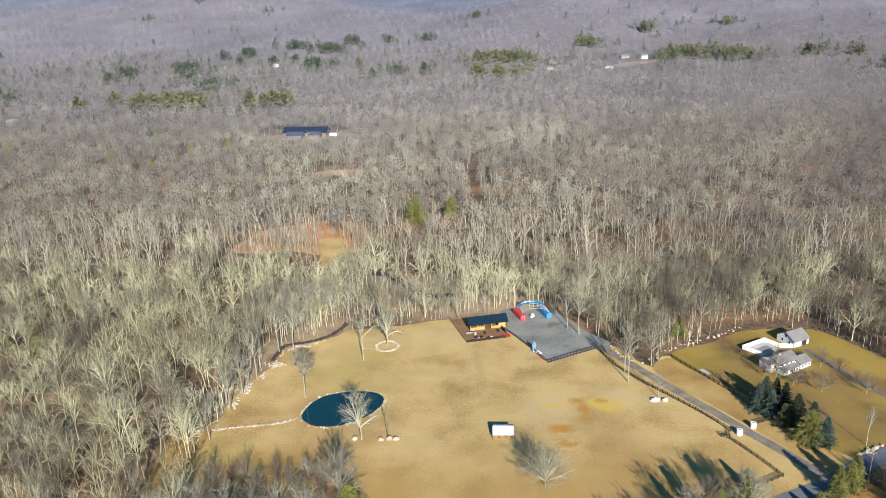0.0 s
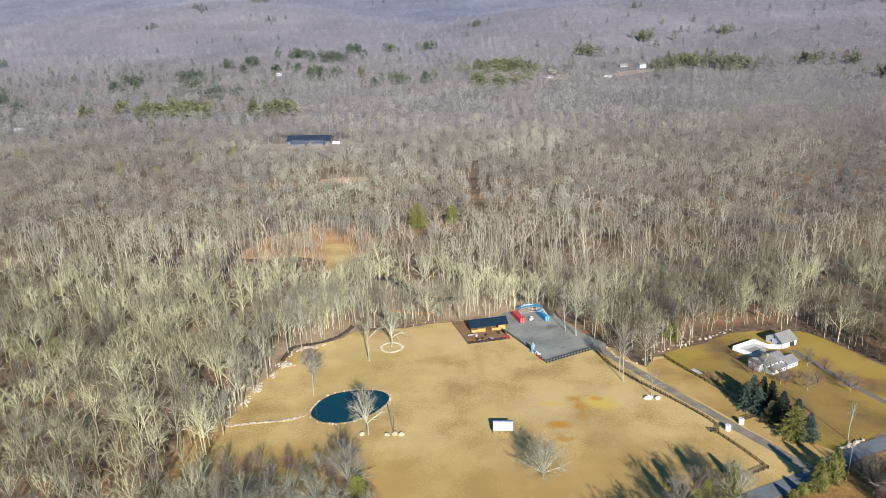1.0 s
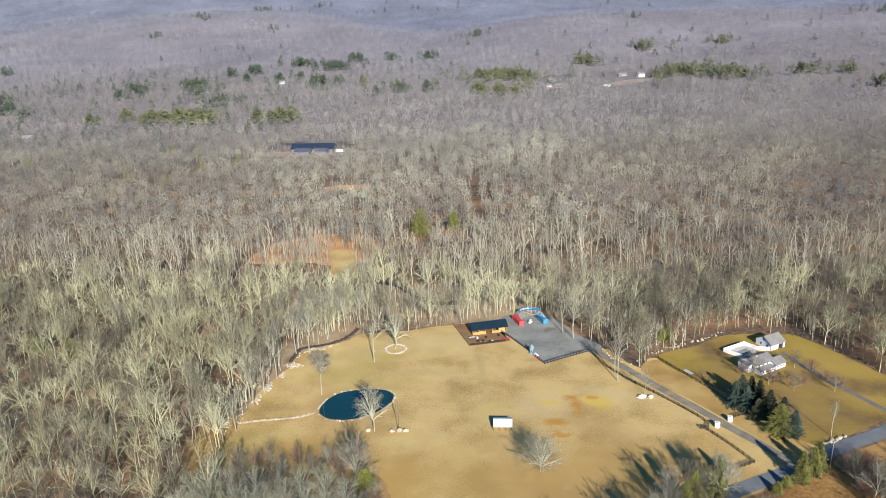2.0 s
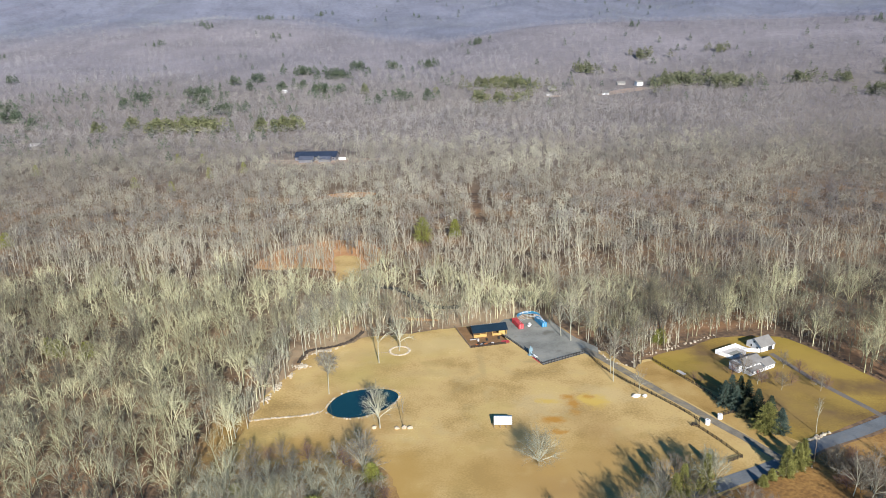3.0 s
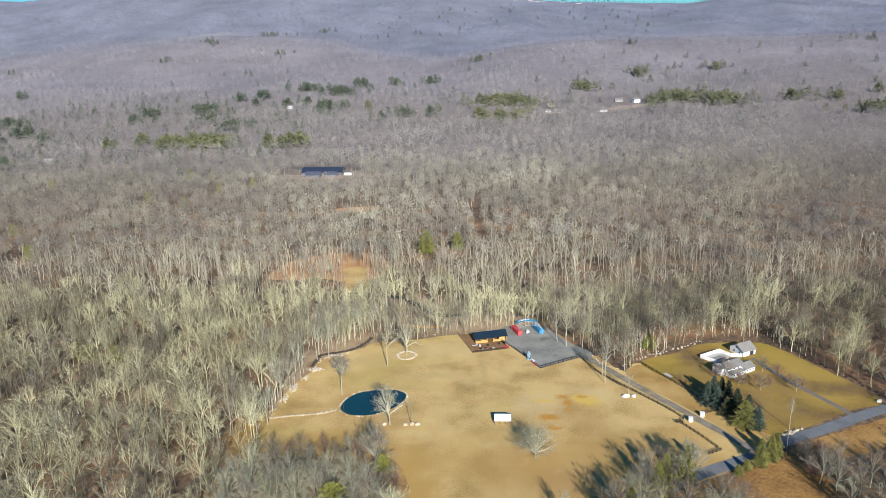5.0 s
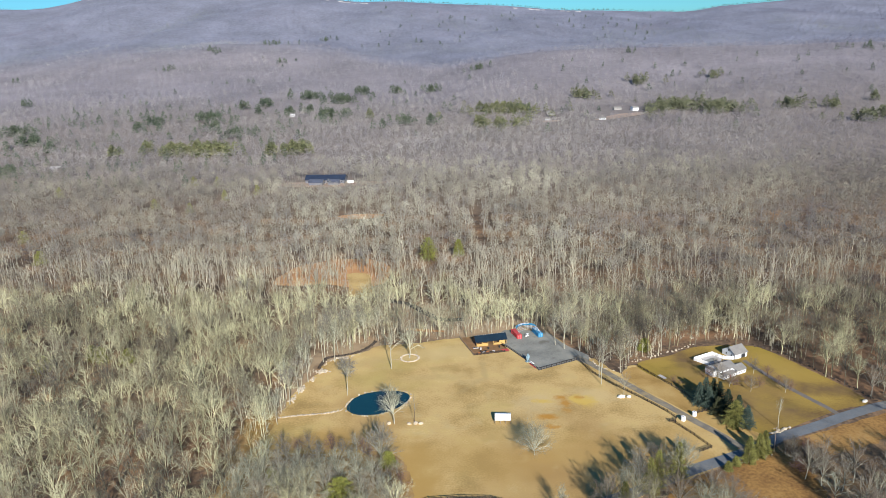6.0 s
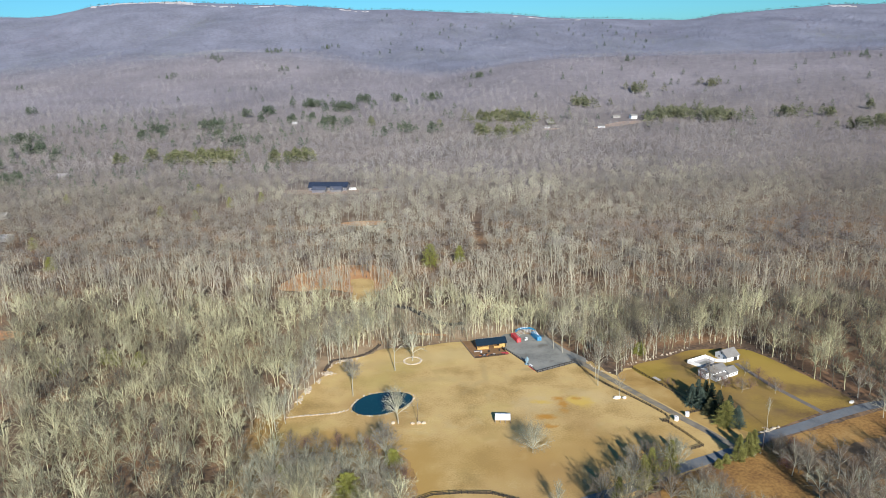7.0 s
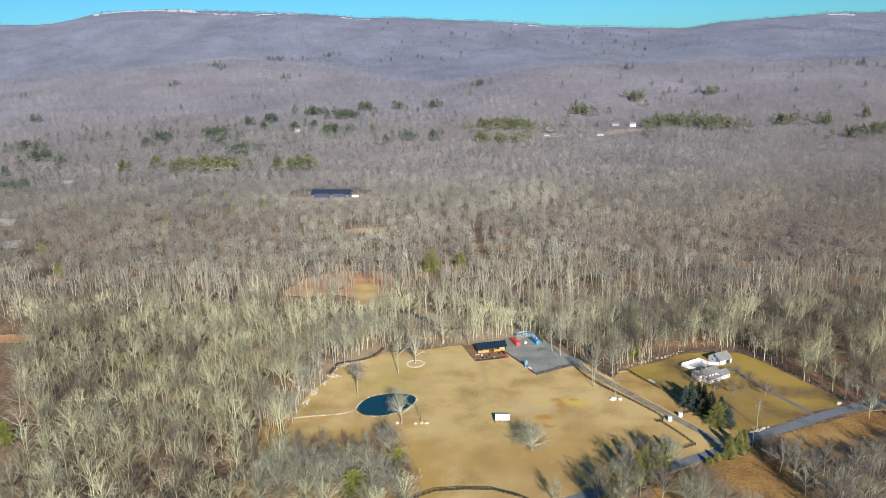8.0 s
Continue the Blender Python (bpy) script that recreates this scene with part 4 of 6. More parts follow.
p = spots_in(112, 370, 7.6, 11, left=0.72, thin=lambda x, y: opening(x, y) * (1 - smoothstep(310, 370, y)))
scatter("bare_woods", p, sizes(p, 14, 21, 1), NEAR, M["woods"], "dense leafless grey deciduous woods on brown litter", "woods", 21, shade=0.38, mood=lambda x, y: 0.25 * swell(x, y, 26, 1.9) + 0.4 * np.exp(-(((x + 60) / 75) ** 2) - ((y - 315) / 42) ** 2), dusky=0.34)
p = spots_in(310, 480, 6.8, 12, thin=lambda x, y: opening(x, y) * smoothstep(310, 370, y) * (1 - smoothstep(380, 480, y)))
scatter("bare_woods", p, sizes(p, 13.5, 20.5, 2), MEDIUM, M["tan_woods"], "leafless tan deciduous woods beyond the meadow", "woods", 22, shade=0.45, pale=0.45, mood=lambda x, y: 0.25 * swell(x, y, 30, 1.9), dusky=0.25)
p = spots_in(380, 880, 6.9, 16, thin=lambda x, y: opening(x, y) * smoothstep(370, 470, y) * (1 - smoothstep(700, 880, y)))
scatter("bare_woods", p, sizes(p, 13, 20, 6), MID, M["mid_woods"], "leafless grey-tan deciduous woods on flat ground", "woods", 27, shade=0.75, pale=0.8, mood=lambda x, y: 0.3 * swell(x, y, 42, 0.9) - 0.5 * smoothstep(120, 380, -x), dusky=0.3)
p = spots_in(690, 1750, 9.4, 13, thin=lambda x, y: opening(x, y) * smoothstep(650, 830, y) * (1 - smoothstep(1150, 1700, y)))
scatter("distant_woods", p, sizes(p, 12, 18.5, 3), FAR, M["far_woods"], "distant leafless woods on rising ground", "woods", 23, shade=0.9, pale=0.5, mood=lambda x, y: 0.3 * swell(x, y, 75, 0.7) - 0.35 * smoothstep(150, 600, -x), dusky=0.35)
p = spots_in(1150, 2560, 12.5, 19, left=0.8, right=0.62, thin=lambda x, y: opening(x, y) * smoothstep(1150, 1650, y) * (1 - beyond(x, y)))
scatter("foothill_woods", p, sizes(p, 11, 17, 9), FOOT, M["foothill"], "leafless woods over low foothills, tinted plum-grey for haze", "woods", 34, squash=1.2, shade=0.8, pale=0.5, mood=lambda x, y: 0.45 * swell(x, y, 60, 1.7) + 0.25 * swell(x, y, 150, 0.6) + 0.25 * smoothstep(200, 700, -x), dusky=0.3)
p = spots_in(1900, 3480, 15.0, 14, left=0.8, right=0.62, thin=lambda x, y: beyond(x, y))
scatter("mountain_woods", p, sizes(p, 9, 14, 4) * (1 - 0.5 * smoothstep(3050, 3300, p[:, 1])), HILL, M["mountain"], "leafless woods covering a mountainside, tinted purplish for haze", "woods", 24, squash=1.4, shade=0.6, mood=lambda x, y: 0.35 * swell(x, y, 230, 1.1) + 0.25 * swell(x, y, 95, 2.2) + 0.3 * smoothstep(300, -700, x) * smoothstep(2900, 2300, y), dusky=0.2)

# saplings and undergrowth on the nearer woodland floor
rng = np.random.default_rng(31)
LOW = [wood_tree(rng, 4, 2, 3, 0, 0.05, 0.5, 3.0) for _ in range(6)]
p = spots_in(120, 360, 8.6, 15, thin=opening)
scatter("undergrowth", p, sizes(p, 1.5, 5, 5), LOW, M["brush"], "brown leafless saplings and undergrowth beneath the woods", "undergrowth", 26)

# slim young trees crowding the edges of the yard, the meadow and the lawn
rng = np.random.default_rng(37)
YOUNG = [wood_tree(rng, 4, 3, 4, 1, rng.uniform(0.35, 0.5), rng.uniform(0.14, 0.2), 1.1) for _ in range(8)]


def fringe(x, y):
    """A belt behind the cleared land, open round the buildings."""
    k = 0.75 * (1 - smoothstep(320, 350, y)) * smoothstep(-118, -95, x) * (1 - smoothstep(120, 180, x))
    k = k * (smoothstep(274, 282, y) + (x > 44) * smoothstep(258, 268, y) * (y < 292))
    k = np.maximum(k, 0.55 * smoothstep(-118, -106, x) * (x < -88) * smoothstep(186, 200, y) * (1 - smoothstep(262, 276, y)))
    k[(x > -22) & (x < 6) & (y < 297)] = 0
    k[(x > -3) & (x < 46) & (y < 306)] = 0
    k[(x > 84) & (x < 140) & (y < 290)] = 0
    return k * opening(x, y)


p = spots_in(186, 350, 3.4, 17, thin=fringe)
scatter("young_woods", p, sizes(p, 6, 12, 7), YOUNG, M["tan_woods"], "crowded slim grey young trees behind the cleared land", "woods", 28, pale=1.4, mood=lambda x, y: np.full(len(x), 0.25))

p = spots_in(186, 345, 3.8, 18, thin=lambda x, y: fringe(x, y) * 0.9)
scatter("brushwood", p, sizes(p, 1.2, 3.6, 8), LOW, M["tan_woods"], "tan leafless brushwood round the cleared land", "undergrowth", 29, squash=1.2)

p = spots_in(380, 452, 4.6, 20, thin=lambda x, y: 0.8 * inside(x, y, CLAY_LINE) * ~inside(x, y, GLADE))
scatter("young_woods", p, sizes(p, 9, 15, 11), YOUNG, M["tan_woods"], "slim bare young trees standing on orange clay", "woods", 30, pale=0.9)

# ---- evergreens far off ----
rng = np.random.default_rng(8)
EVER = [tuft_tree(rng, 44, rng.uniform(0.24, 0.34), rng.uniform(0.4, 0.8)) for _ in range(8)]


def grove_spots(groves, rng, spread=0.75):
    """A close middle with stragglers further out."""
    p = []
    for cx, cy, r, n in groves:
        for k in range(round(n * 1.3)):
            wide = r * (0.42 if k % 5 < 3 else 1.0)
            p.append((cx + rng.normal(0, wide), cy + rng.normal(0, wide * spread)))
    p = np.array(p)
    return np.column_stack([p, land(p[:, 0], p[:, 1])])


for groves, material, label in ((DARK_GROVES, "far_hemlock", "dark green hemlock groves among the bare woods"), (YELLOW_GROVES, "far_pine", "yellow-green pine groves among the bare woods"), (OLIVE_GROVES, "far_olive", "olive-green pine groves round far houses")):
    p = grove_spots(groves, rng)
    scatter("evergreen_groves", p, rng.uniform(13, 23, len(p)), EVER, M[material], label, "trees", 25, squash=1.25)
stray = [(rng.uniform(-900, 800), rng.uniform(1050, 1750)) for _ in range(110)] + [(rng.uniform(-950, -280), rng.uniform(720, 1350)) for _ in range(200)] + [(rng.uniform(-500, 700), rng.uniform(2450, 3250)) for _ in range(60)]
p = np.concatenate([grove_spots(HILL_GROVES, rng), np.column_stack([stray, land(*np.array(stray).T)])])
scatter("evergreen_groves", p, rng.uniform(11, 19, len(p)), EVER, M["far_hemlock"], "scattered small hemlocks over the far slopes", "trees", 35, squash=1.0)
crest = np.column_stack([rng.uniform(-1950, 2100, 420), rng.uniform(3385, 3425, 420)])
crest = np.column_stack([crest, land(crest[:, 0], crest[:, 1])])
scatter("crest_evergreens", crest, rng.uniform(4, 8, len(crest)), EVER, M["far_hemlock"], "thin dark fringe of pines along the mountain's crest", "trees", 36, squash=1.5)


# ---- single trees ----
def lone_tree(x, y, h, wide, clear, seed, label, name="bare_tree", category="tree", trunk="bark", twig="twig", group="", limbs=10, branches=6, twigs=5, fine=2, thick=1.1, hair=0.75, gain=1.25):
    rng = np.random.default_rng(seed)
    stem, *crown = tree_pieces(rng, limbs, branches, twigs, fine, clear, 0.86 * wide / h, thick, hair)
    v, f, tone = gather(crown)
    t = thing(name, pose(x, y, float(land(x, y)) - 0.1), label, category, group)
    link_mesh("trunk", (stem[0] * h).tolist(), stem[1].tolist(), M[trunk], t)
    top = link_mesh("crown", (v * h).tolist(), f.tolist(), M[twig], t, "leafless twigs")
    top.data.attributes.new("tone", "FLOAT", "POINT").data.foreach_set("value", gain * tone.astype(np.float32) + 0.35 + 0.2 * gain)
    return t


POND_TREE = "bare pale-barked tree standing beside the pond"
EDGE = "tall bare tree at the edge of the meadow"
lone_tree(-44.9, 200.5, 18.5, 7.2, 0.22, 101, POND_TREE, limbs=15, branches=9, twigs=6, fine=3, thick=1.3, hair=0.6, gain=2.2)
lone_tree(-36.3, 201.5, 15, 2.2, 0.35, 102, "slender dark bare tree leaning beside boulders", trunk="dark_twig", twig="dark_twig", limbs=7, branches=4, twigs=3, fine=1, thick=0.7)
lone_tree(-70.6, 226.5, 19.5, 5.4, 0.5, 103, "bare tree with a clear stem and dense round crown", limbs=16, branches=9, twigs=6, fine=4, twig="dusk_twig", thick=0.95)
lone_tree(-53.8, 255.2, 21, 6.0, 0.5, 104, "tall slim bare tree in the meadow", limbs=9, twigs=6)
lone_tree(-46.0, 268.0, 20, 7, 0.15, 105, "wide bare tree with rising limbs in a stone ring", limbs=15, branches=7, twigs=6, fine=3, thick=1.3, hair=0.6, gain=2.2)
for i, (x, y, h, w, c) in enumerate([(-95.8, 217.3, 19, 6, 0.45), (-94.5, 227.8, 19, 6.5, 0.45), (-96.5, 199.6, 15, 6, 0.3), (-84.8, 263.3, 21, 6, 0.5), (-90.5, 262.0, 20, 6, 0.5), (-98.5, 206, 16, 5, 0.3), (-93, 240, 20, 6, 0.5), (-99, 223, 21, 6, 0.5), (-99, 193, 17, 6, 0.3)]):
    lone_tree(x, y, h, w, c, 110 + i, EDGE, group="trees along the meadow", twig="dusk_twig" if i < 2 else "twig", limbs=14 if i < 2 else 9, branches=7 if i < 2 else 5, twigs=5, fine=3 if i < 2 else 2)
for i, (x, y, h) in enumerate([(-91, 268, 20), (-85.5, 275, 19), (-80, 282, 21), (-73, 287, 19), (-92, 279, 21), (-85, 289, 20), (-77, 293, 20), (-66, 291, 19), (-97, 258, 20), (-98, 248, 19)]):
    lone_tree(x, y, h, 5.5, 0.5, 540 + i, EDGE, group="trees along the meadow", twig=("dusk_twig", "twig")[i % 2], limbs=11, branches=7, twigs=5, fine=2, hair=0.9)
for i, (x, y, h, w, c) in enumerate([(49.0, 238.3, 18, 3.2, 0.6), (48.9, 245.3, 17, 6.5, 0.4), (35.3, 278.6, 22, 8, 0.4), (31.1, 284, 19, 6.5, 0.35), (43, 276, 20, 7, 0.35), (57.6, 227.6, 11.5, 5, 0.3), (52, 256, 17, 7, 0.35), (60, 251, 18, 7, 0.35), (66, 262, 20, 7, 0.4), (85, 276, 22, 7, 0.4)]):
    lone_tree(x, y, h, w, c, 130 + i, "bare pale tree beside the driveway and yard", group="trees along the driveway", twig="dusk_twig", limbs=9)
lone_tree(14.1, 177.2, 13, 8.6, 0.02, 150, "low wide bare tree with many stems in the meadow", limbs=30, branches=8, twigs=6, fine=3, thick=0.95, hair=0.8, gain=1.9)
for i, (x, y, h, w, c) in enumerate([(66, 171, 14, 7, 0.2), (48, 160, 13, 7, 0.15), (41, 155, 13, 6, 0.2), (36, 149, 14, 7, 0.15), (66, 177, 13, 6, 0.2), (72, 162, 16, 7, 0.2), (69, 174, 12, 6, 0.2), (78, 160, 15, 7, 0.2), (20, 147, 12, 4, 0.1), (50, 168, 14, 7, 0.15), (68, 153, 15, 7, 0.2), (60, 150, 15, 7, 0.2), (74, 154, 15, 7, 0.2), (80, 150, 14, 7, 0.2), (70, 146, 15, 7, 0.2), (56, 174, 12, 6, 0.15), (88, 146, 14, 7, 0.2), (76, 140, 14, 7, 0.2)]):
    near = x > 67 and y < 165
    lone_tree(x + 1.5, y - (14 if near else 7.5), h * (0.8 if near else 1), w, c, 160 + i, "spreading bare tree in a roadside thicket", group="trees of the roadside thicket", twig=("twig", "dusk_twig", "twig", "dark_twig")[i % 4], limbs=13, branches=7, twigs=6, fine=3, thick=1.1, hair=1.0)
lone_tree(-45.8, 169.5, 17.5, 8.4, 0.12, 180, "tall bushy bare tree with many stems below the pond", limbs=18, branches=9, twigs=7, fine=3, twig="dusk_twig", hair=0.8, gain=1.7)
rng = random.Random(83)
for i, (x, y, h, w) in enumerate([(-81, 177, 7, 4.5), (-76.5, 179, 8, 5), (-72, 175, 6.5, 4.5), (-67.5, 179, 7.5, 4.5), (-63, 177, 7, 4), (-57.5, 179, 8.5, 4.5), (-54, 176, 7.5, 4.5), (-84.5, 172, 8, 5), (-59.5, 172, 7, 4.5), (-50.5, 173, 6.5, 4), (-88, 178, 9, 5), (-38.5, 163, 6, 4), (-36.5, 157, 5.5, 4), (-40.5, 158, 7, 4.5), (-35.5, 150, 5.5, 4)]):
    lone_tree(x, y, h, w, 0.04, 500 + i, "low brown bare bush at the edge of the meadow", "bush", "bush", "dark_twig", ("shrub", "dark_twig", "dusk_twig")[i % 3], "brown bushes below the pond", limbs=16, branches=7, twigs=5, fine=1, thick=1.3, hair=0.9)
low_row = [(-77, 163, 11, 6), (-69.5, 165, 10, 5.5), (-62.5, 163, 11, 6), (-54.5, 161, 12, 7), (-84, 161, 12, 6.5), (-47.5, 158, 11, 6), (-91, 164, 13, 6.5), (-73, 156, 11, 6.5), (-66, 156, 12, 7), (-58.5, 154, 11, 6.5), (-80, 154, 12, 7), (-51, 151, 12, 7), (-88, 153, 13, 7), (-44, 150, 11, 6.5), (-94, 156, 13, 7)]
near_row = [(-70.7, 145, 16, 10), (-62, 146, 13, 8), (-79, 146, 14, 8), (-87, 146, 13, 8), (-48, 142, 12, 8), (-40, 144, 11, 7), (-95, 147, 14, 8), (-37, 136.5, 13, 9), (-65, 136, 13, 9), (-74, 136, 14, 9), (-83, 136.5, 14, 9), (-46, 134, 12, 8), (-92, 137, 14, 8)]
for i, (x, y, h, w) in enumerate(low_row + near_row):
    lone_tree(x, y, h, w, rng.uniform(0.05, 0.14), 180 + i, "bushy pale grey bare tree below the pond", group="trees below the pond", twig=("twig", "dusk_twig", "twig")[i % 3], limbs=16, branches=8, twigs=7, fine=2, thick=1.05, hair=0.8, gain=2.3)
rng = random.Random(91)
roadside = [(122, 165), (128, 170), (116, 168), (139, 168), (148, 174), (160, 178), (170, 187), (176, 207), (187, 213), (168, 208), (182, 198), (166, 227), (173, 230), (181, 216), (190, 205), (178, 222), (172, 214), (184, 219), (193, 221), (183, 229), (190, 232), (199, 226), (112, 172), (119, 175)]
roadside += [(118 + 7.5 * k + rng.uniform(-3, 3), 158 - 9 * j + 3.2 * k * 0.8 + rng.uniform(-3, 3)) for k in range(11) for j in range(4)]
for i, (x, y) in enumerate(roadside):
    lone_tree(x, y - (9 if y < 192 else 0), rng.uniform(12, 17), rng.uniform(5.5, 7.5), rng.uniform(0.15, 0.35), 400 + i, "bare roadside tree in rough brown grass", twig=("dusk_twig", "dark_twig", "dusk_twig", "dark_twig", "twig")[i % 5], group="bare roadside trees", limbs=10, branches=6, twigs=6, fine=2, thick=1.15, hair=1.1)
for i, (x, y, h, w) in enumerate([(110.5, 179, 7, 4), (113.5, 178.5, 8.5, 4.4), (117, 176.5, 9, 4.6), (112, 173, 8, 4.4), (116, 171, 9, 4.6), (120.5, 174, 8, 4.4), (111.5, 166.5, 7, 4.2), (115, 164.5, 8.5, 4.4), (119, 166.5, 8, 4.2)]):
    lone_tree(x, y, h, w, 0.06, 560 + i, "dense brown bare bush in a hedgerow by the road", "bush", "bush", "dark_twig", ("dark_twig", "dusk_twig", "shrub", "dark_twig")[i % 4], "hedgerow by the road", limbs=18, branches=8, twigs=6, fine=2, thick=1.2, hair=1.0)
for i, (x, y, h, w) in enumerate([(109, 239, 4, 3.5), (116, 240, 4, 3), (128, 246, 6, 4), (109, 236, 5, 4), (121, 236, 5, 4), (133, 232, 6, 3.5), (112, 240, 4, 3), (99, 243, 6, 4.5), (130, 238, 5, 4), (82.6, 240.3, 3.5, 2.6), (84.5, 237, 3, 2.2)]):
    lone_tree(x, y, h, w, 0.1, 220 + i, "bare reddish shrub on the lawn", "shrub", "shrub", "shrub", "shrub", "shrubs on the lawn", limbs=12, branches=6, twigs=5, fine=1, thick=1.8)
for i, (x, y, h, w) in enumerate([(103.3, 241.2, 12.5, 5.5), (115.3, 231.2, 8.5, 4.2), (130.3, 230.2, 8.5, 4.0), (122.8, 249.8, 8.5, 4.5), (107.5, 236, 8, 4)]):
    lone_tree(x, y, h, w, 0.12, 250 + i, "bare brownish garden tree on the lawn", group="bare garden trees", twig="dark_twig", limbs=13, branches=7, twigs=5, fine=3, thick=1.1)
lone_tree(115.7, 199.3, 15, 2.0, 0.5, 230, "thin pale dead tree beside a stone wall", limbs=12, branches=5, twigs=3, fine=2, thick=0.75, twig="dusk_twig")


# ---- evergreens ----
def needle_tree(x, y, h, wide, seed, label, needles, name="spruce", group="", blunt=0.9, boughs=240, tufts=12, start=0.05):
    """An evergreen: tiers of boughs that droop a little, hung with needled twigs."""
    rng = np.random.default_rng(seed)
    stem = Twigs()
    stem.stick(np.zeros(3), np.array([0, 0, h * 0.97]), 0.018 * h, 0.003 * h)
    k = ((np.arange(boughs) + rng.uniform(0, 1, boughs)) / boughs) ** 1.25
    tier = np.floor(k * 16) / 16 * 0.6 + k * 0.4
    az = np.arange(boughs) * 2.4 + rng.uniform(-0.5, 0.5, boughs)
    lobes = 1 + 0.16 * np.sin(az * 2 + seed) + 0.1 * np.sin(az * 5 + tier * 21)
    reach = wide * ((1 - tier) ** blunt + 0.03) * lobes * rng.uniform(0.7, 1.1, boughs)
    p = np.stack([0 * k, 0 * k, h * (start + (0.97 - start) * tier)], -1)
    rise = rng.uniform(-0.35, 0.1, boughs) + 0.5 * tier
    q = p + np.stack([np.cos(az) * reach, np.sin(az) * reach, reach * rise], -1)
    a, b, first = spray(rng, p, q, tufts, 0.25, 1.03, 0.45, -0.12, 0.22 + 0.2 * reach, 0.11)
    last = spray(rng, a, b, 2, 0.2, 1.0, 0.6, -0.1, np.full(len(a), 0.45), 0.085)[2]
    v, f, _ = gather([(*blades(rng, p, q, 0.05), 0), (*first, 0), (*last, 0)])
    t = thing(name, pose(x, y, float(land(x, y)) - 0.1), label, "evergreen", group)
    sv, sf = stem.arrays()
    link_mesh("trunk", sv.tolist(), sf.tolist(), M["pole"], t)
    link_mesh("crown", v.tolist(), f.tolist(), M[needles], t, "dense needled boughs")
    return t


SPRUCE = ("dense blue-green spruce in a row beside the driveway", "dense dark green spruce in a row beside the driveway")
for i, (x, y, h, w) in enumerate([(89.0, 219.5, 11, 4.4), (92.4, 216.5, 10.5, 4.0), (92.8, 223.5, 11.5, 4.4), (94.6, 210.5, 8.5, 3.8), (97, 217.5, 12.5, 4.4), (98.4, 210.5, 12.5, 4.6), (101.5, 206.0, 12, 4.8), (95.5, 221.5, 12, 4.2), (103, 199.5, 10.5, 4.4)]):
    needle_tree(x, y, h, w * 0.86, 300 + i, SPRUCE[i in (4, 5, 6, 7)], ("spruce", "spruce", "spruce", "olive_spruce", "dark_spruce", "dark_spruce", "dark_spruce", "dark_spruce", "spruce")[i], group="row of spruces", blunt=1.0)
needle_tree(98.5, 200.5, 12.5, 4.9, 310, "broad olive-green pine ending a row of spruces", "olive", "pine_tree", "row of spruces", blunt=0.75, boughs=300)
for i, (x, y, h, w) in enumerate([(95.5, 174, 11.5, 3.8), (100.5, 177.5, 10.5, 3.4), (103.5, 180.5, 10, 3.2), (72.1, 178.5, 6.5, 1.9), (42.7, 139, 15, 4.4), (54.2, 153.5, 15, 4.6), (66.6, 164, 15, 4.6), (58, 158.5, 15, 4.6), (40, 131, 14, 5), (90, 171.5, 4, 1.8), (86, 168, 4, 1.8)]):
    needle_tree(x, y, h, w * 0.85, 320 + i, "dark olive-green conifer beside the road", "olive", "conifer", "roadside conifers")
for i, (x, y, h, w) in enumerate([(-56, 142, 12.5, 5.8), (-42.7, 167.6, 7, 3.2), (-85, 155.5, 7, 3), (-51, 439, 20, 8), (-29, 451, 15, 5), (-359, 441, 13, 5), (-418, 509, 13, 5), (-352, 625, 13, 5), (-308, 609, 12, 4), (-290, 659, 14, 4.5), (-328, 736, 13, 4), (-263, 685, 13, 5), (-357, 738, 13, 5), (-495, 691, 14, 5), (-210, 261, 10, 4), (-217, 265, 9, 4), (-224, 179, 12, 4), (-195, 260, 9, 4), (-235, 250, 10, 4), (76, 275, 8, 3)]):
    needle_tree(x, y, h, w, 340 + i, "round yellow-green pine among bare trees", "pine", "pine_tree", "scattered pines", blunt=0.55, boughs=220 if y < 480 else 110, tufts=12 if y < 480 else 8, start=0.2)


# ---- stones ----
ROCKS = [rock_mesh("stone", s, M["stone"]) for s in range(6)]
DARK_ROCKS = [rock_mesh("stone", s + 9, M["wall_stone"]) for s in range(4)]
BIG_ROCKS = [rock_mesh("boulder", s + 20, M["boulder"], 0.8) for s in range(4)]
TAN_ROCKS = [rock_mesh("boulder", s + 30, M["tan_rock"], 0.85) for s in range(4)]


def stones(name, spots, label, category, meshes=ROCKS, low=0.7, high=1.3, z=0.1, seed=1):
    rng = random.Random(seed)
    x, y = spots[0]
    t = thing(name, pose(x, y, 0), label, category)
    for a, b in spots:
        s = rng.uniform(low, high)
        same_part("stone", rng.choice(meshes), t, pose(a - x, b - y, z + 0.12 * s, rng.uniform(-15, 15), rng.uniform(-15, 15), rng.uniform(0, 360)) @ Matrix.Diagonal((s, s * rng.uniform(0.7, 1), s * 0.8, 1)))
    return t


def along(line, step, wobble, seed):
    rng = random.Random(seed)
    pts = ring(line, 0, 0.5, closed=False)
    out, gone = [], 0.0
    for (a, b), (c, d) in zip(pts[:-1], pts[1:]):
        gone += math.hypot(c - a, d - b)
        if gone >= step:
            gone = 0
            out.append((c + rng.gauss(0, wobble), d + rng.gauss(0, wobble)))
    return out


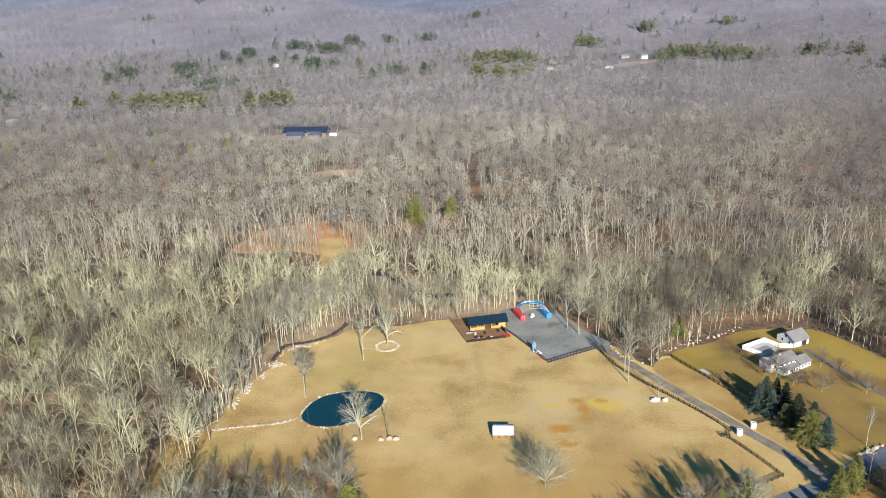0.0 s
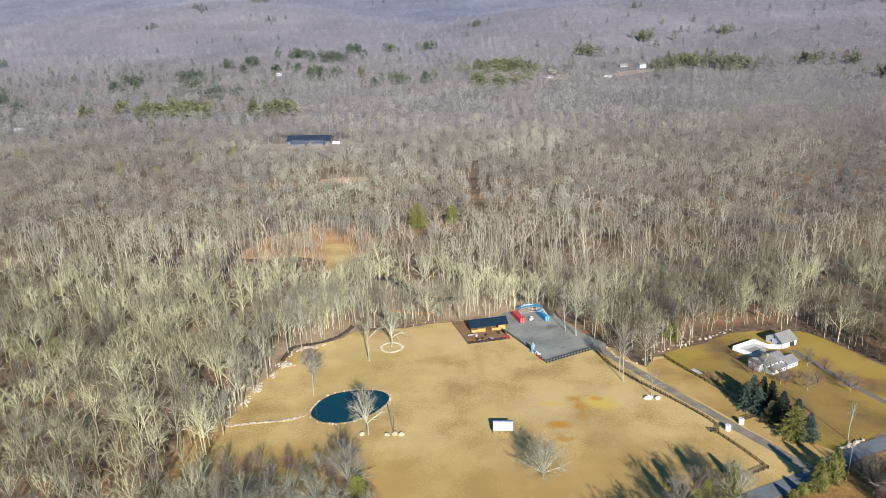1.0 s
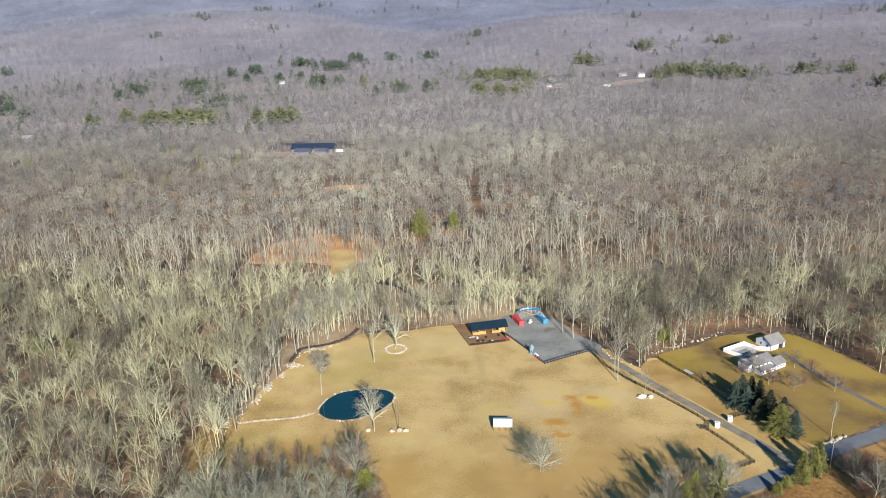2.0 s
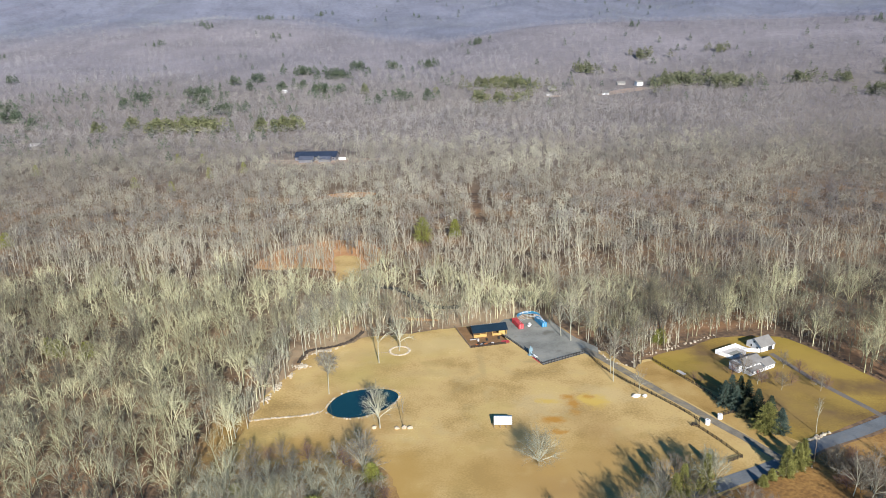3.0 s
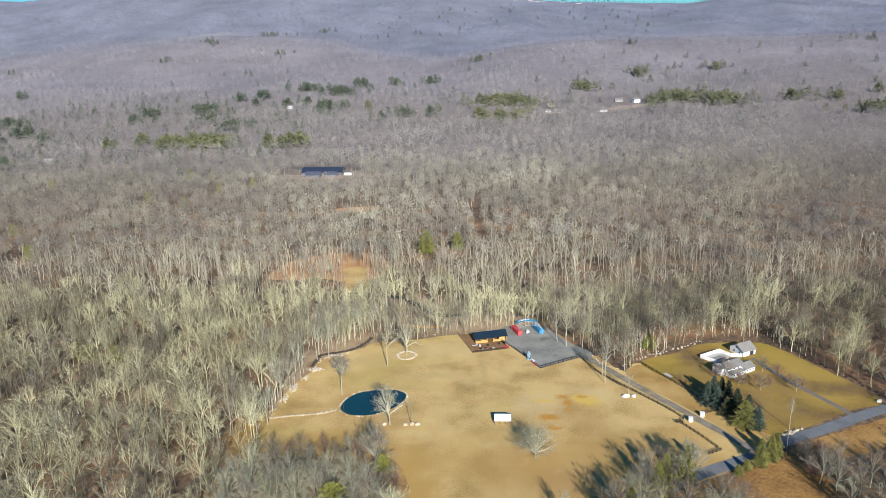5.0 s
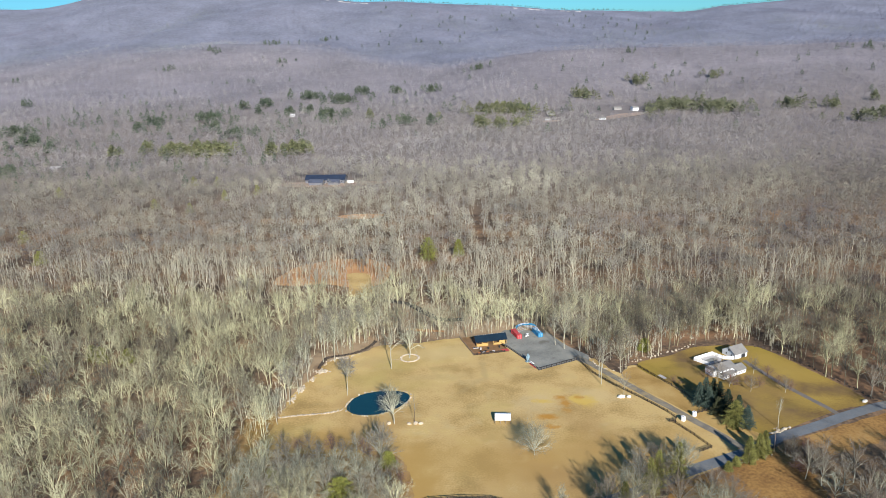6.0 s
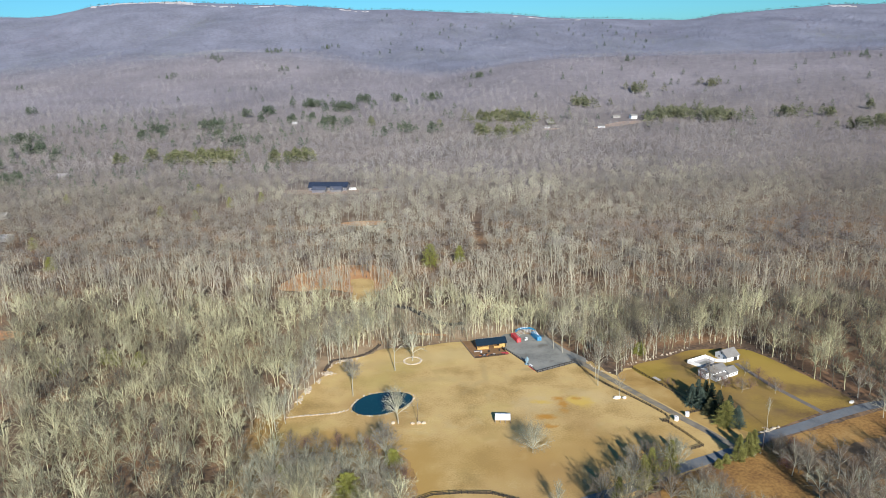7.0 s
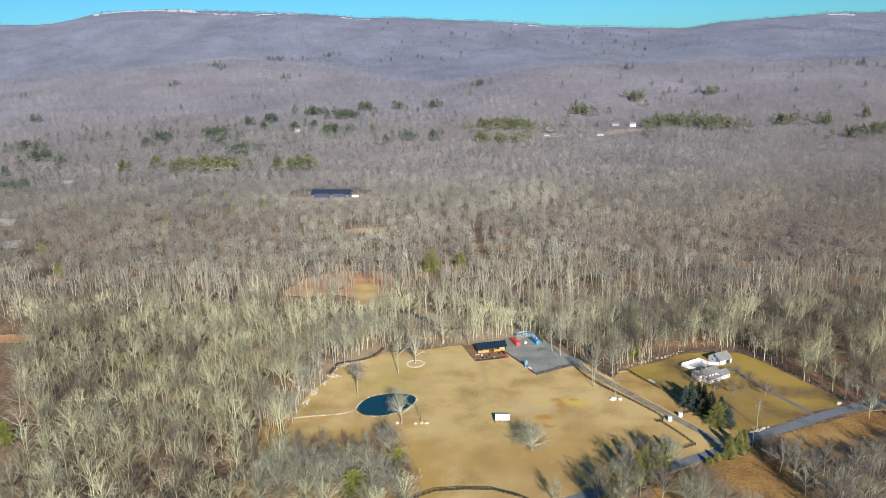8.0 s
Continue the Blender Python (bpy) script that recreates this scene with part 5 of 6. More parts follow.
rim = [p for i, p in enumerate(ring(POND, 0.6, 1.0, 6)) if noise.noise(Vector((p[0] * 0.13, p[1] * 0.13, 3))) > -0.12 or i % 4 == 0]
rim = [(x + (x + 55) * 0.045, y + (y - 219.5) * 0.06) for x, y in rim]
stones("stone_border", rim, "ring of pale stones edging the pond", "stones", low=0.35, high=1.4, seed=3)
stones("stone_wall", along([(-98, 204.6), (-88, 207), (-78, 208.8), (-72, 211), (-69.8, 213.2)], 0.5, 0.12, 4) + along([(-98, 205.1), (-88, 207.5), (-78, 209.3), (-72, 211.5)], 0.5, 0.15, 44), "low winding line of pale field stones", "stone wall", low=0.6, high=1.1, seed=5)
ringed = [(-45.9 + rng_r * math.cos(a * 0.1122), 267.6 + rng_r * math.sin(a * 0.1122)) for a in range(56) for rng_r in (4.3 + 0.2 * (a % 3) / 2, 4.9)]
stones("tree_ring", ringed, "round bed of pale stones about a bare tree", "stones", low=0.7, high=1.1, seed=7)
stones("stone_row", along([(-57.5, 264.5), (-54, 265.5), (-51.5, 266)], 0.7, 0.2, 8), "short row of pale stones in the grass", "stones", low=0.5, high=0.9, seed=8)
rng = random.Random(12)
for cx, cy, sx, sy, n in ((-89, 251.5, 2.6, 2.0, 80), (-94.5, 232, 2.0, 3.6, 70), (-95.8, 222.5, 1.4, 3.2, 26), (-82, 267.5, 4.5, 0.9, 46), (-91.5, 243, 1.2, 3.0, 14)):
    stones("rock_pile", [(cx + rng.gauss(0, sx * 0.45), cy + rng.gauss(0, sy * 0.5)) for _ in range(n)], "heap of pale field stones at the wood's edge", "rocks", low=0.8, high=1.7, seed=int(cx * -3))
# Flat strip; the ditch's shade is put into its dark colour.
ribbon("ditch", DITCH, 1.6, 0.06, M["gully"], "ditch below an old stone wall, its shade painted dark", "ditch")
stones("old_stone_wall", along(DITCH, 0.7, 0.25, 9) + along([(x + 0.8, y - 0.2) for x, y in DITCH], 0.7, 0.25, 19), "old dark stone wall bordering the wood", "stone wall", DARK_ROCKS, 1.2, 1.8, seed=9)
stones("stone_row", along([(-89, 258), (-87, 264.5), (-80, 268.5), (-73, 273)], 0.8, 0.5, 29), "pale stones below an old dark wall", "stones", low=0.7, high=1.4, seed=29)
stones("old_stone_wall", along([(60, 255), (66, 262), (74, 267), (86, 273), (96, 279), (104, 284)], 1.3, 0.9, 10), "tumbled pale stone wall behind the lawn", "stone wall", ROCKS, 0.7, 1.6, seed=10)
stones("old_stone_wall", along([(132, 284), (141, 278), (153, 255), (163, 232), (166, 222)], 1.3, 0.7, 14), "tumbled dark stone wall beside the lawn", "stone wall", DARK_ROCKS, 0.8, 1.6, seed=13)
stones("old_stone_wall", along([(58, 252), (50, 258), (47, 268)], 1.2, 0.5, 15), "tumbled pale stones along the driveway", "stone wall", ROCKS, 0.6, 1.2, seed=15)
stones("garden_wall", along([(110.4, 193.8), (114, 195.6), (119.8, 199.2)], 0.45, 0.3, 16) + along([(110.6, 194.3), (114.2, 196.1), (120, 199.6)], 0.5, 0.3, 17), "pale dry stone wall at a bend of the road", "stone wall", ROCKS, 0.9, 1.6, seed=16)
stones("roadside_stones", along([(86, 170.5), (93, 173), (100, 176), (106, 178.5)], 1.1, 0.3, 18), "pale stones along the road verge", "stones", ROCKS, 0.6, 1.1, seed=18)


def boulder(x, y, sx, sy, sz, turn, label, kind=0, meshes=BIG_ROCKS):
    ob = new("boulder", meshes[kind])
    ob.matrix_world = pose(x, y, 0.22 * sz, 0, 0, turn) @ Matrix.Diagonal((1.25 * sx, 1.25 * sy, 1.25 * sz, 1))
    return tagged(ob, label, "boulder", "boulders in the meadow")


boulder(56.0, 225.4, 3.0, 1.8, 1.9, 5, "long white boulder under a small tree", 0)
boulder(59.5, 225.2, 2.2, 1.6, 1.7, 40, "white boulder under a small tree", 1)
boulder(-47.2, 200.6, 1.6, 1.5, 1.7, 0, "round tan boulder beside the pond tree", 2, TAN_ROCKS)
boulder(-38.4, 200.4, 1.8, 1.5, 1.3, 20, "tan boulder in the meadow", 3, TAN_ROCKS)
boulder(-35.6, 200.9, 2.1, 1.7, 1.6, 60, "tan block-like boulder in the meadow", 1, TAN_ROCKS)
boulder(-33.4, 200.8, 2.2, 1.5, 1.4, 10, "broad tan boulder in the meadow", 0, TAN_ROCKS)
boulder(161, 222, 2.4, 1.6, 1.5, 30, "grey boulder at the corner of the road", 2)


# ---- fences ----
def fence(line, label, h=1.35, gap=2.4, rails=3, material="fence", group="board fences"):
    x, y = line[0]
    t = thing("board_fence", pose(x, y, 0), label, "fence", group)
    post = None
    for (a, b), (c, d) in zip(line[:-1], line[1:]):
        length = math.hypot(c - a, d - b)
        n = max(1, round(length / gap))
        turn = math.degrees(math.atan2(d - b, c - a))
        step, rail = length / n, None
        for i in range(n + 1):
            m = pose(a - x + (c - a) * i / n, b - y + (d - b) * i / n, 0, 0, 0, turn)
            if post is None:
                post = part("post", boxed(-0.09, -0.09, 0, 0.09, 0.09, h + 0.1, bevel=0.015), M[material], t)
                post.matrix_basis = m
            elif i or (a, b) != line[0]:
                same_part("post", post.data, t, m)
            if i == n:
                break
            for k in range(rails):
                z = h * (0.3 + 0.62 * k / max(rails - 1, 1))
                if rail is None:
                    rail = part("rail", boxed(0, -0.135, -0.1, step, -0.095, 0.1), M[material], t)
                    rail.matrix_basis = m @ pose(0, 0, z)
                else:
                    same_part("rail", rail.data, t, m @ pose(0, 0, z))
    return t


fence([(42, 262), (46.2, 250.5), (52.8, 239.8), (64, 225.4), (69.9, 217.4), (73.6, 211.8), (76.3, 206.6), (75.2, 203.6), (72.5, 203.8)], "dark brown board fence along the driveway")
fence([(72.5, 203.6), (74.7, 202.4), (80.1, 192.6), (84.4, 183.2), (78.8, 180.2)], "dark brown board fence turning at the gateway")
fence([(69.2, 258), (75.4, 246.7), (82.3, 234.6), (85.5, 228), (88.6, 218)], "dark brown board fence between driveway and lawn")
fence([(86.3, 211.2), (90.7, 213.2)], "short dark board fence beside a gate pier")
fence([(-44, 136), (-31.5, 143), (-25, 147), (-14, 148.4), (-2.4, 148.3), (8, 144.1), (17, 138), (24, 130)], "dark brown board fence curving across the meadow")
fence([(20.4, 253.0), (26.9, 257), (33.5, 261), (40.2, 264.9)], "dark fence along the front of the gravel yard", 1.5, 1.6, 2)
fence([(20.4, 253.0), (14.2, 265.4), (6.1, 279.6), (0.4, 287.6)], "dark low fence along the side of the gravel yard", 1.1, 2.0, 2)
fence([(-12.4, 270.6), (-3, 273.2), (4, 275.2)], "dark close-boarded fence before the paddock", 1.3, 1.8, 4)
fence([(-21.2, 294.3), (-16.8, 282.4), (-12.4, 270.6)], "grey weathered rail fence beside the paddock", 1.3, 2.2, 2, "pole")
fence([(62, 153), (46, 143), (34, 133)], "dark board fence beside the thicket", 1.3, 2.4, 3)


def gate_pier(x, y):
    t = thing("gate_pier", pose(x, y, 0, 0, 0, 25) @ Matrix.Scale(0.87, 4), "stout white eight-sided gate pier beside the driveway", "gate pier", "gate piers")
    bm = bmesh.new()
    bmesh.ops.create_cone(bm, cap_ends=True, segments=8, radius1=1.12, radius2=1.05, depth=2.0, matrix=Matrix.Translation((0, 0, 1.0)))
    part("shaft", bm, M["white"], t)
    bm = bmesh.new()
    bmesh.ops.create_cone(bm, cap_ends=True, segments=8, radius1=1.2, radius2=1.12, depth=0.22, matrix=Matrix.Translation((0, 0, 2.11)))
    part("cap", bm, M["white"], t)
    bm = bmesh.new()
    bmesh.ops.create_cone(bm, cap_ends=True, segments=8, radius1=0.5, radius2=0.4, depth=0.14, matrix=Matrix.Translation((0, 0, 2.29)))
    part("finial_base", bm, M["concrete"], t, "grey concrete lamp base")


gate_pier(78.6, 204.9)
gate_pier(84.3, 208.9)


# ---- buildings ----
def rect_window(parent, m, w, h):
    f = part("window", boxed(-w / 2, -0.05, -h / 2, w / 2, 0.03, h / 2, bevel=0.01), M["white"], parent)
    f.matrix_basis = m
    part("pane", boxed(-w / 2 + 0.08, -0.075, -h / 2 + 0.08, w / 2 - 0.08, -0.055, h / 2 - 0.08), M["glass"], f, "dark glass")


def gable(name, x, y, turn, length, depth, eave, ridge, label, category, wall="siding", roof="shingle", over=0.4, z=0.0, group="", front_open=False, ridge_at=0.5):
    """A gabled block whose front runs along its own x axis, with the ridge along x too."""
    t = thing(name, pose(x, y, z, 0, 0, turn), label, category, group)
    th = 0.2
    if not front_open:
        part("wall", boxed(0, 0, -0.3, length, th, eave), M[wall], t)
    part("wall", boxed(0, depth - th, -0.3, length, depth, eave), M[wall], t)
    k = depth * ridge_at
    for x0 in (0, length - th):
        bm = bmesh.new()
        prism(bm, [(x0 + th, th, -0.3), (x0 + th, depth - th, -0.3), (x0 + th, depth - th, eave), (x0 + th, k, ridge - 0.12), (x0 + th, th, eave)], th)
        part("gable_wall", bm, M[wall], t)
    rise_f, rise_b = (ridge - eave) / k, (ridge - eave) / (depth - k)
    bm = bmesh.new()
    prism(bm, [(-over, -over, eave - over * rise_f + 0.1), (length + over, -over, eave - over * rise_f + 0.1), (length + over, k, ridge + 0.1), (-over, k, ridge + 0.1)], 0.16)
    part("roof", bm, M[roof], t)
    bm = bmesh.new()
    prism(bm, [(-over, k + 0.004, ridge + 0.1), (length + over, k + 0.004, ridge + 0.1), (length + over, depth + over, eave - over * rise_b + 0.1), (-over, depth + over, eave - over * rise_b + 0.1)], 0.16)
    part("roof", bm, M[roof], t)
    part("ridge_cap", boxed(-over, k - 0.15, ridge + 0.08, length + over, k + 0.15, ridge + 0.17, bevel=0.03), M[roof], t)
    return t


garage = gable("garage", 119.0, 265.6, 28.5, 8.2, 8.4, 2.7, 5.3, "white clapboard garage with a grey shingled gable roof", "garage")
for u, w in ((2.2, 2.6), (5.6, 2.6)):
    # The right-hand door is a flat dark panel painted for the doorway's shade.
    d = part("garage_door", boxed(u - w / 2, -0.06, 0, u + w / 2, -0.01, 2.15), M["dark"] if u > 4 else M["white"], garage, "dark panel for a shaded doorway" if u > 4 else "white panelled door")
for v, zz in ((2.2, 1.5), (5.6, 1.5), (4.2, 3.7)):
    rect_window(garage, pose(0, v, zz, 0, 0, -90), 0.9, 1.1)

house = gable("house", 105.6, 244.8, 32, 10.4, 7.6, 3.7, 5.4, "low white clapboard house with grey shingled roofs", "house")
for u in (1.6, 4.0, 6.4, 8.8):
    rect_window(house, pose(u, 0, 3.05), 1.0, 0.8)
for v in (2.0, 5.2):
    rect_window(house, pose(0, v, 2.2, 0, 0, -90), 1.0, 1.2)
bm = bmesh.new()
prism(bm, [(-0.2, -2.6, 2.05), (8.2, -2.6, 2.05), (8.2, -0.02, 2.65), (-0.2, -0.02, 2.65)], 0.14)
part("porch_roof", bm, M["shingle"], house, "lower grey shingled roof")
part("porch_wall", boxed(0, -2.3, -0.2, 8.0, -2.1, 2.0), M["siding"], house)
part("porch_side", boxed(0, -2.1, -0.2, 0.2, -0.01, 2.0), M["siding"], house)
for u in (1.4, 3.4, 5.4, 7.0):
    rect_window(house, pose(u, -2.3, 1.2), 0.9, 0.9)
part("door", boxed(4.15, -2.36, 0, 4.75, -2.31, 1.85), M["red"], house, "dark red front door")
part("chimney", boxed(3.2, 3.0, 4.6, 3.9, 3.6, 6.1, bevel=0.04), M["concrete"], house, "grey chimney stack")
part("corner_wing", boxed(-1.9, 2.2, -0.2, -0.01, 7.4, 3.3), M["siding"], house, "pale shaded side wing")
part("wing_roof", boxed(-2.2, 1.9, 3.302, 0.0, 7.7, 3.46, bevel=0.03), M["shingle"], house)

annex = gable("house_annex", 114.6, 248.0, 32, 6.0, 6.4, 2.3, 3.8, "small white annex with a grey shingled roof", "annex")
for u in (1.2, 3.0, 4.8):
    rect_window(annex, pose(u, 0, 1.3), 0.9, 0.9)
rect_window(annex, pose(6.0, 3.0, 1.4, 0, 0, 90), 1.0, 1.0)

deck = [(98.6, 264.6), (109.4, 271.3), (113.0, 266.6), (111.2, 262.5), (104.2, 258.6)]
sheet("pool_deck", deck, 0.12, M["concrete"], "pale concrete terrace beside the white house", "terrace")
sheet("pool_cover", [(103.9, 264.6), (109.0, 267.8), (110.8, 265.0), (105.8, 261.8)], 0.16, M["gravel"], "grey covered swimming pool", "pool")


def panel_fence(line, label, h=1.9):
    x, y = line[0]
    t = thing("panel_fence", pose(x, y, 0), label, "fence")
    for (a, b), (c, d) in zip(line[:-1], line[1:]):
        length = math.hypot(c - a, d - b)
        n = max(1, round(length / 2.2))
        turn = math.degrees(math.atan2(d - b, c - a))
        step = length / n
        for i in range(n):
            m = pose(a - x + (c - a) * i / n, b - y + (d - b) * i / n, 0, 0, 0, turn)
            part("post", boxed(-0.08, -0.08, 0, 0.08, 0.08, h + 0.12, bevel=0.02), M["white"], t).matrix_basis = m
            part("panel", boxed(0.085, -0.03, 0.05, step - 0.085, 0.03, h), M["white"], t).matrix_basis = m


panel_fence([(104.2, 258.6), (98.6, 264.6), (109.4, 271.3), (113.4, 266.2), (118.5, 265.3)], "white panel fence round a pool terrace")

slab = part("slab", boxed(-2.3, -0.9, 0, 2.3, 0.9, 0.1, bevel=0.03), M["concrete"])
slab.matrix_world = pose(79.0, 246.2, 0.055, 0, 0, -60)
tagged(slab, "low pale slab on the lawn beside the fence", "slab")

# stable and its paddock
stable = gable("stable", -11.3, 281.7, 15.5, 16.8, 7.4, 2.9, 4.9, "long stable with a navy metal roof and yellow pine walls", "stable", "pine_board", "navy", 0.5, front_open=True)
for i in range(6):
    part("post", boxed(i * 3.15 + 0.02, 0.0, 0, i * 3.15 + 0.24, 0.22, 2.9), M["pine_board"], stable)
for i, u in enumerate((0.26, 3.41, 9.71, 12.86)):
    part("stall_front", boxed(u, 0.06, 0, u + 2.89, 0.16, (1.5, 1.7, 1.3, 2.75)[i]), M["pine_board"], stable)
# Dark blue panel puts the end wall's grazing shade into its colour.
part("end_shade_panel", boxed(-0.06, 0.2, 0, -0.005, 7.2, 2.9), M["solar"], stable, "end panel coloured dark for the wall's shade")
for i in range(17):
    part("snow_guard", boxed(i * 0.98 + 0.1, 3.55, 5.02, i * 0.98 + 0.22, 3.85, 5.2), M["steel"], stable)
lean = thing("water_trough", pose(-11.5, 279.8, 0.1, 0, 0, 15), "long grey water trough in the paddock", "trough")
part("basin", boxed(-1.6, -0.5, 0, 1.6, 0.5, 0.6, bevel=0.05), M["tan_wall"], lean)
part("water_face", boxed(-1.45, -0.38, 0.602, 1.45, 0.38, 0.61), M["glass"], lean, "dark water")


def bench(x, y, turn, mat, label):
    t = thing("picnic_table", pose(x, y, 0.1, 0, 0, turn) @ Matrix.Scale(0.8, 4), label, "table", "tables in the paddock")
    part("tabletop", boxed(-0.9, -0.4, 0.70, 0.9, 0.4, 0.78, bevel=0.02), M[mat], t)
    for s in (-1, 1):
        part("bench_seat", boxed(-0.9, s * 0.75 - 0.14, 0.42, 0.9, s * 0.75 + 0.14, 0.48), M[mat], t)
        part("leg", boxed(s * 0.65 - 0.05, -0.85, 0, s * 0.65 + 0.05, 0.85, 0.42), M["dark"], t)


for x, y, turn, mat in ((-9.5, 273.4, 20, "orange"), (-7.3, 273.9, 70, "concrete"), (-5.3, 274.2, 10, "orange"), (-3.3, 274.8, 50, "dark"), (-6.2, 275.6, 100, "dark"), (-8.6, 275.0, 130, "dark"), (-2.0, 275.4, 0, "white")):
    bench(x, y, turn, mat, {"orange": "orange plastic picnic table on dirt", "white": "white picnic table on dirt", "concrete": "pale grey picnic table on dirt", "dark": "dark picnic table on dirt"}[mat])


def barrel(x, y, mat, label, r=0.55, h=1.2):
    t = thing("barrel", pose(x, y, 0.1), label, "barrel", "barrels in the paddock")
    bm = bmesh.new()
    bmesh.ops.create_cone(bm, cap_ends=True, segments=14, radius1=r * 0.9, radius2=r * 0.9, depth=h, matrix=Matrix.Translation((0, 0, h / 2)))
    part("drum", bm, M[mat], t)
    for z in (0.3, 0.7):
        bm = bmesh.new()
        bmesh.ops.create_cone(bm, cap_ends=True, segments=14, radius1=r, radius2=r, depth=0.08, matrix=Matrix.Translation((0, 0, h * z)))
        part("hoop", bm, M[mat], t)


barrel(-9.0, 278.2, "concrete", "pale grey drum standing in the paddock")
barrel(-4.8, 279.0, "dark", "dark drum standing in the paddock", 0.45, 1.0)
barrel(1.0, 281.0, "dark", "dark drum near the stable", 0.45, 1.2)
mat_red = part("ramp", boxed(-1.9, -1.4, 0, 1.9, 1.4, 0.12, bevel=0.03), M["red"])
mat_red.matrix_world = pose(4.0, 277.6, 0.105, 0, 0, 15)
tagged(mat_red, "flat red platform at the paddock's corner", "platform")
kerb = part("edging", boxed(0, -0.35, 0, 6.2, 0.35, 0.14, bevel=0.03), M["red"])
kerb.matrix_world = pose(16.2, 261.0, 0.085, 0, 0, -62)
tagged(kerb, "low dull red edging along the gravel yard", "edging")


# the yard: containers, hoop shelter, figure, cart
def container(x, y, turn, mat, label, length=9.0):
    """A steel container whose doors are at its own minus y end."""
    t = thing("shipping_container", pose(x, y, 0.085, 0, 0, turn), label, "container", "shipping containers")
    part("shell", boxed(-1.18, 0.03, 0.12, 1.18, length - 0.03, 2.55), M[mat], t)
    for s in (-1, 1):
        for k in range(int(length / 0.55)):
            part("rib", boxed(s * 1.21 - 0.03, 0.3 + k * 0.55, 0.2, s * 1.21 + 0.03, 0.55 + k * 0.55, 2.4), M[mat], t)
        for yy in (0.0, length - 0.18):
            part("corner_post", boxed(s * 1.22 - 0.09, yy, 0, s * 1.22 + 0.09, yy + 0.18, 2.6, bevel=0.02), M[mat], t)
        d = part("door", boxed(min(0.02 * s, 1.1 * s), -0.03, 0.2, max(0.02 * s, 1.1 * s), 0.025, 2.45), M[mat], t)
        part("lock_rod", boxed(s * 0.5 - 0.03, -0.08, 0.25, s * 0.5 + 0.03, -0.032, 2.4), M["steel"], d)
    return t


container(12.1, 292.2, 21, "red", "faded red steel shipping container on gravel")
container(23.7, 294.3, 21, "blue", "bright blue steel shipping container on gravel")

shelter = thing("hoop_shelter", pose(17.9, 293.2, 0.085, 0, 0, 11), "steel hoop shelter with a blue canopy across two containers", "shelter")


def arch(u, r):
    return (-5.9 * math.cos(u), 2.7 + r * math.sin(u))


for i in range(6):
    yy = 0.4 + i * 1.75
    bm = bmesh.new()
    for k in range(16):
        (a, za), (b, zb) = arch(math.pi * k / 16, 2.7), arch(math.pi * (k + 1) / 16, 2.7)
        p, q = Vector((a, yy - a * 0.18, za)), Vector((b, yy - b * 0.18, zb))
        d = q - p
        bmesh.ops.create_cone(bm, cap_ends=False, segments=5, radius1=0.06, radius2=0.06, depth=d.length * 1.02, matrix=Matrix.Translation((p + q) / 2) @ d.to_track_quat("Z", "Y").to_matrix().to_4x4())
    part("hoop", bm, M["steel"], shelter)
verts, faces = [], []
for k in range(21):
    a, za = arch(math.pi * k / 20, 2.78)
    for j, yy in enumerate((6.6, 7.9, 9.2)):
        verts.append((a, yy - a * 0.18, za + (0.08 if j != 1 else 0)))
        verts.append((a * 0.99, yy - a * 0.18, za - 0.05 + (0.08 if j != 1 else 0)))
for k in range(20):
    for j in range(2):
        a = k * 6 + j * 2
        faces += [(a, a + 2, a + 8, a + 6), (a + 1, a + 7, a + 9, a + 3)]
link_mesh("canopy", verts, faces, M["blue_cloth"], shelter, "bright blue canopy cloth")
verts = [(a, 9.25 - a * 0.18, z) for a, z in [arch(math.pi * k / 20, 2.7) for k in range(21)]] + [(a, 9.25 - a * 0.18, z) for a, z in [arch(math.pi * k / 20, 1.4) for k in range(21)]]
verts += [(x, y + 0.06, z) for x, y, z in verts]
faces = [(k, k + 1, k + 22, k + 21) for k in range(20)] + [(k + 42, k + 63, k + 64, k + 43) for k in range(20)]
link_mesh("end_wall", verts, faces, M["blue_cloth"], shelter, "blue end cloth")
for a, w, d in ((-4.3, 0.9, 0.7), (-3.1, 0.9, 1.7), (-2.0, 0.8, 1.2), (-1.0, 0.8, 1.9), (0.3, 1.3, 0.6)):
    u = math.acos(-a / 5.9)
    tilt = math.degrees(math.atan2(2.78 * math.cos(u), 5.9 * math.sin(u)))
    bar = part("lettering", boxed(-w / 2, -d / 2, 0, w / 2, d / 2, 0.05), M["white"], shelter, "white bar of lettering")
    bar.matrix_basis = pose(a, 7.9 - a * 0.18, 2.78 + 2.78 * math.sin(u) + 0.06, 0, -tilt, 0)

cart = thing("utility_cart", pose(16.4, 295.4, 0.085, 0, 0, 60), "small white utility cart parked on gravel", "cart")
part("body", boxed(-1.2, -0.6, 0.3, 1.2, 0.6, 0.85, bevel=0.08), M["white"], cart)
part("canopy", boxed(-0.8, -0.6, 1.7, 0.7, 0.6, 1.78, bevel=0.03), M["white"], cart)
for a in (-0.75, 0.65):
    for b in (-0.55, 0.51):
        part("strut", boxed(a, b, 0.85, a + 0.04, b + 0.04, 1.7), M["steel"], cart)
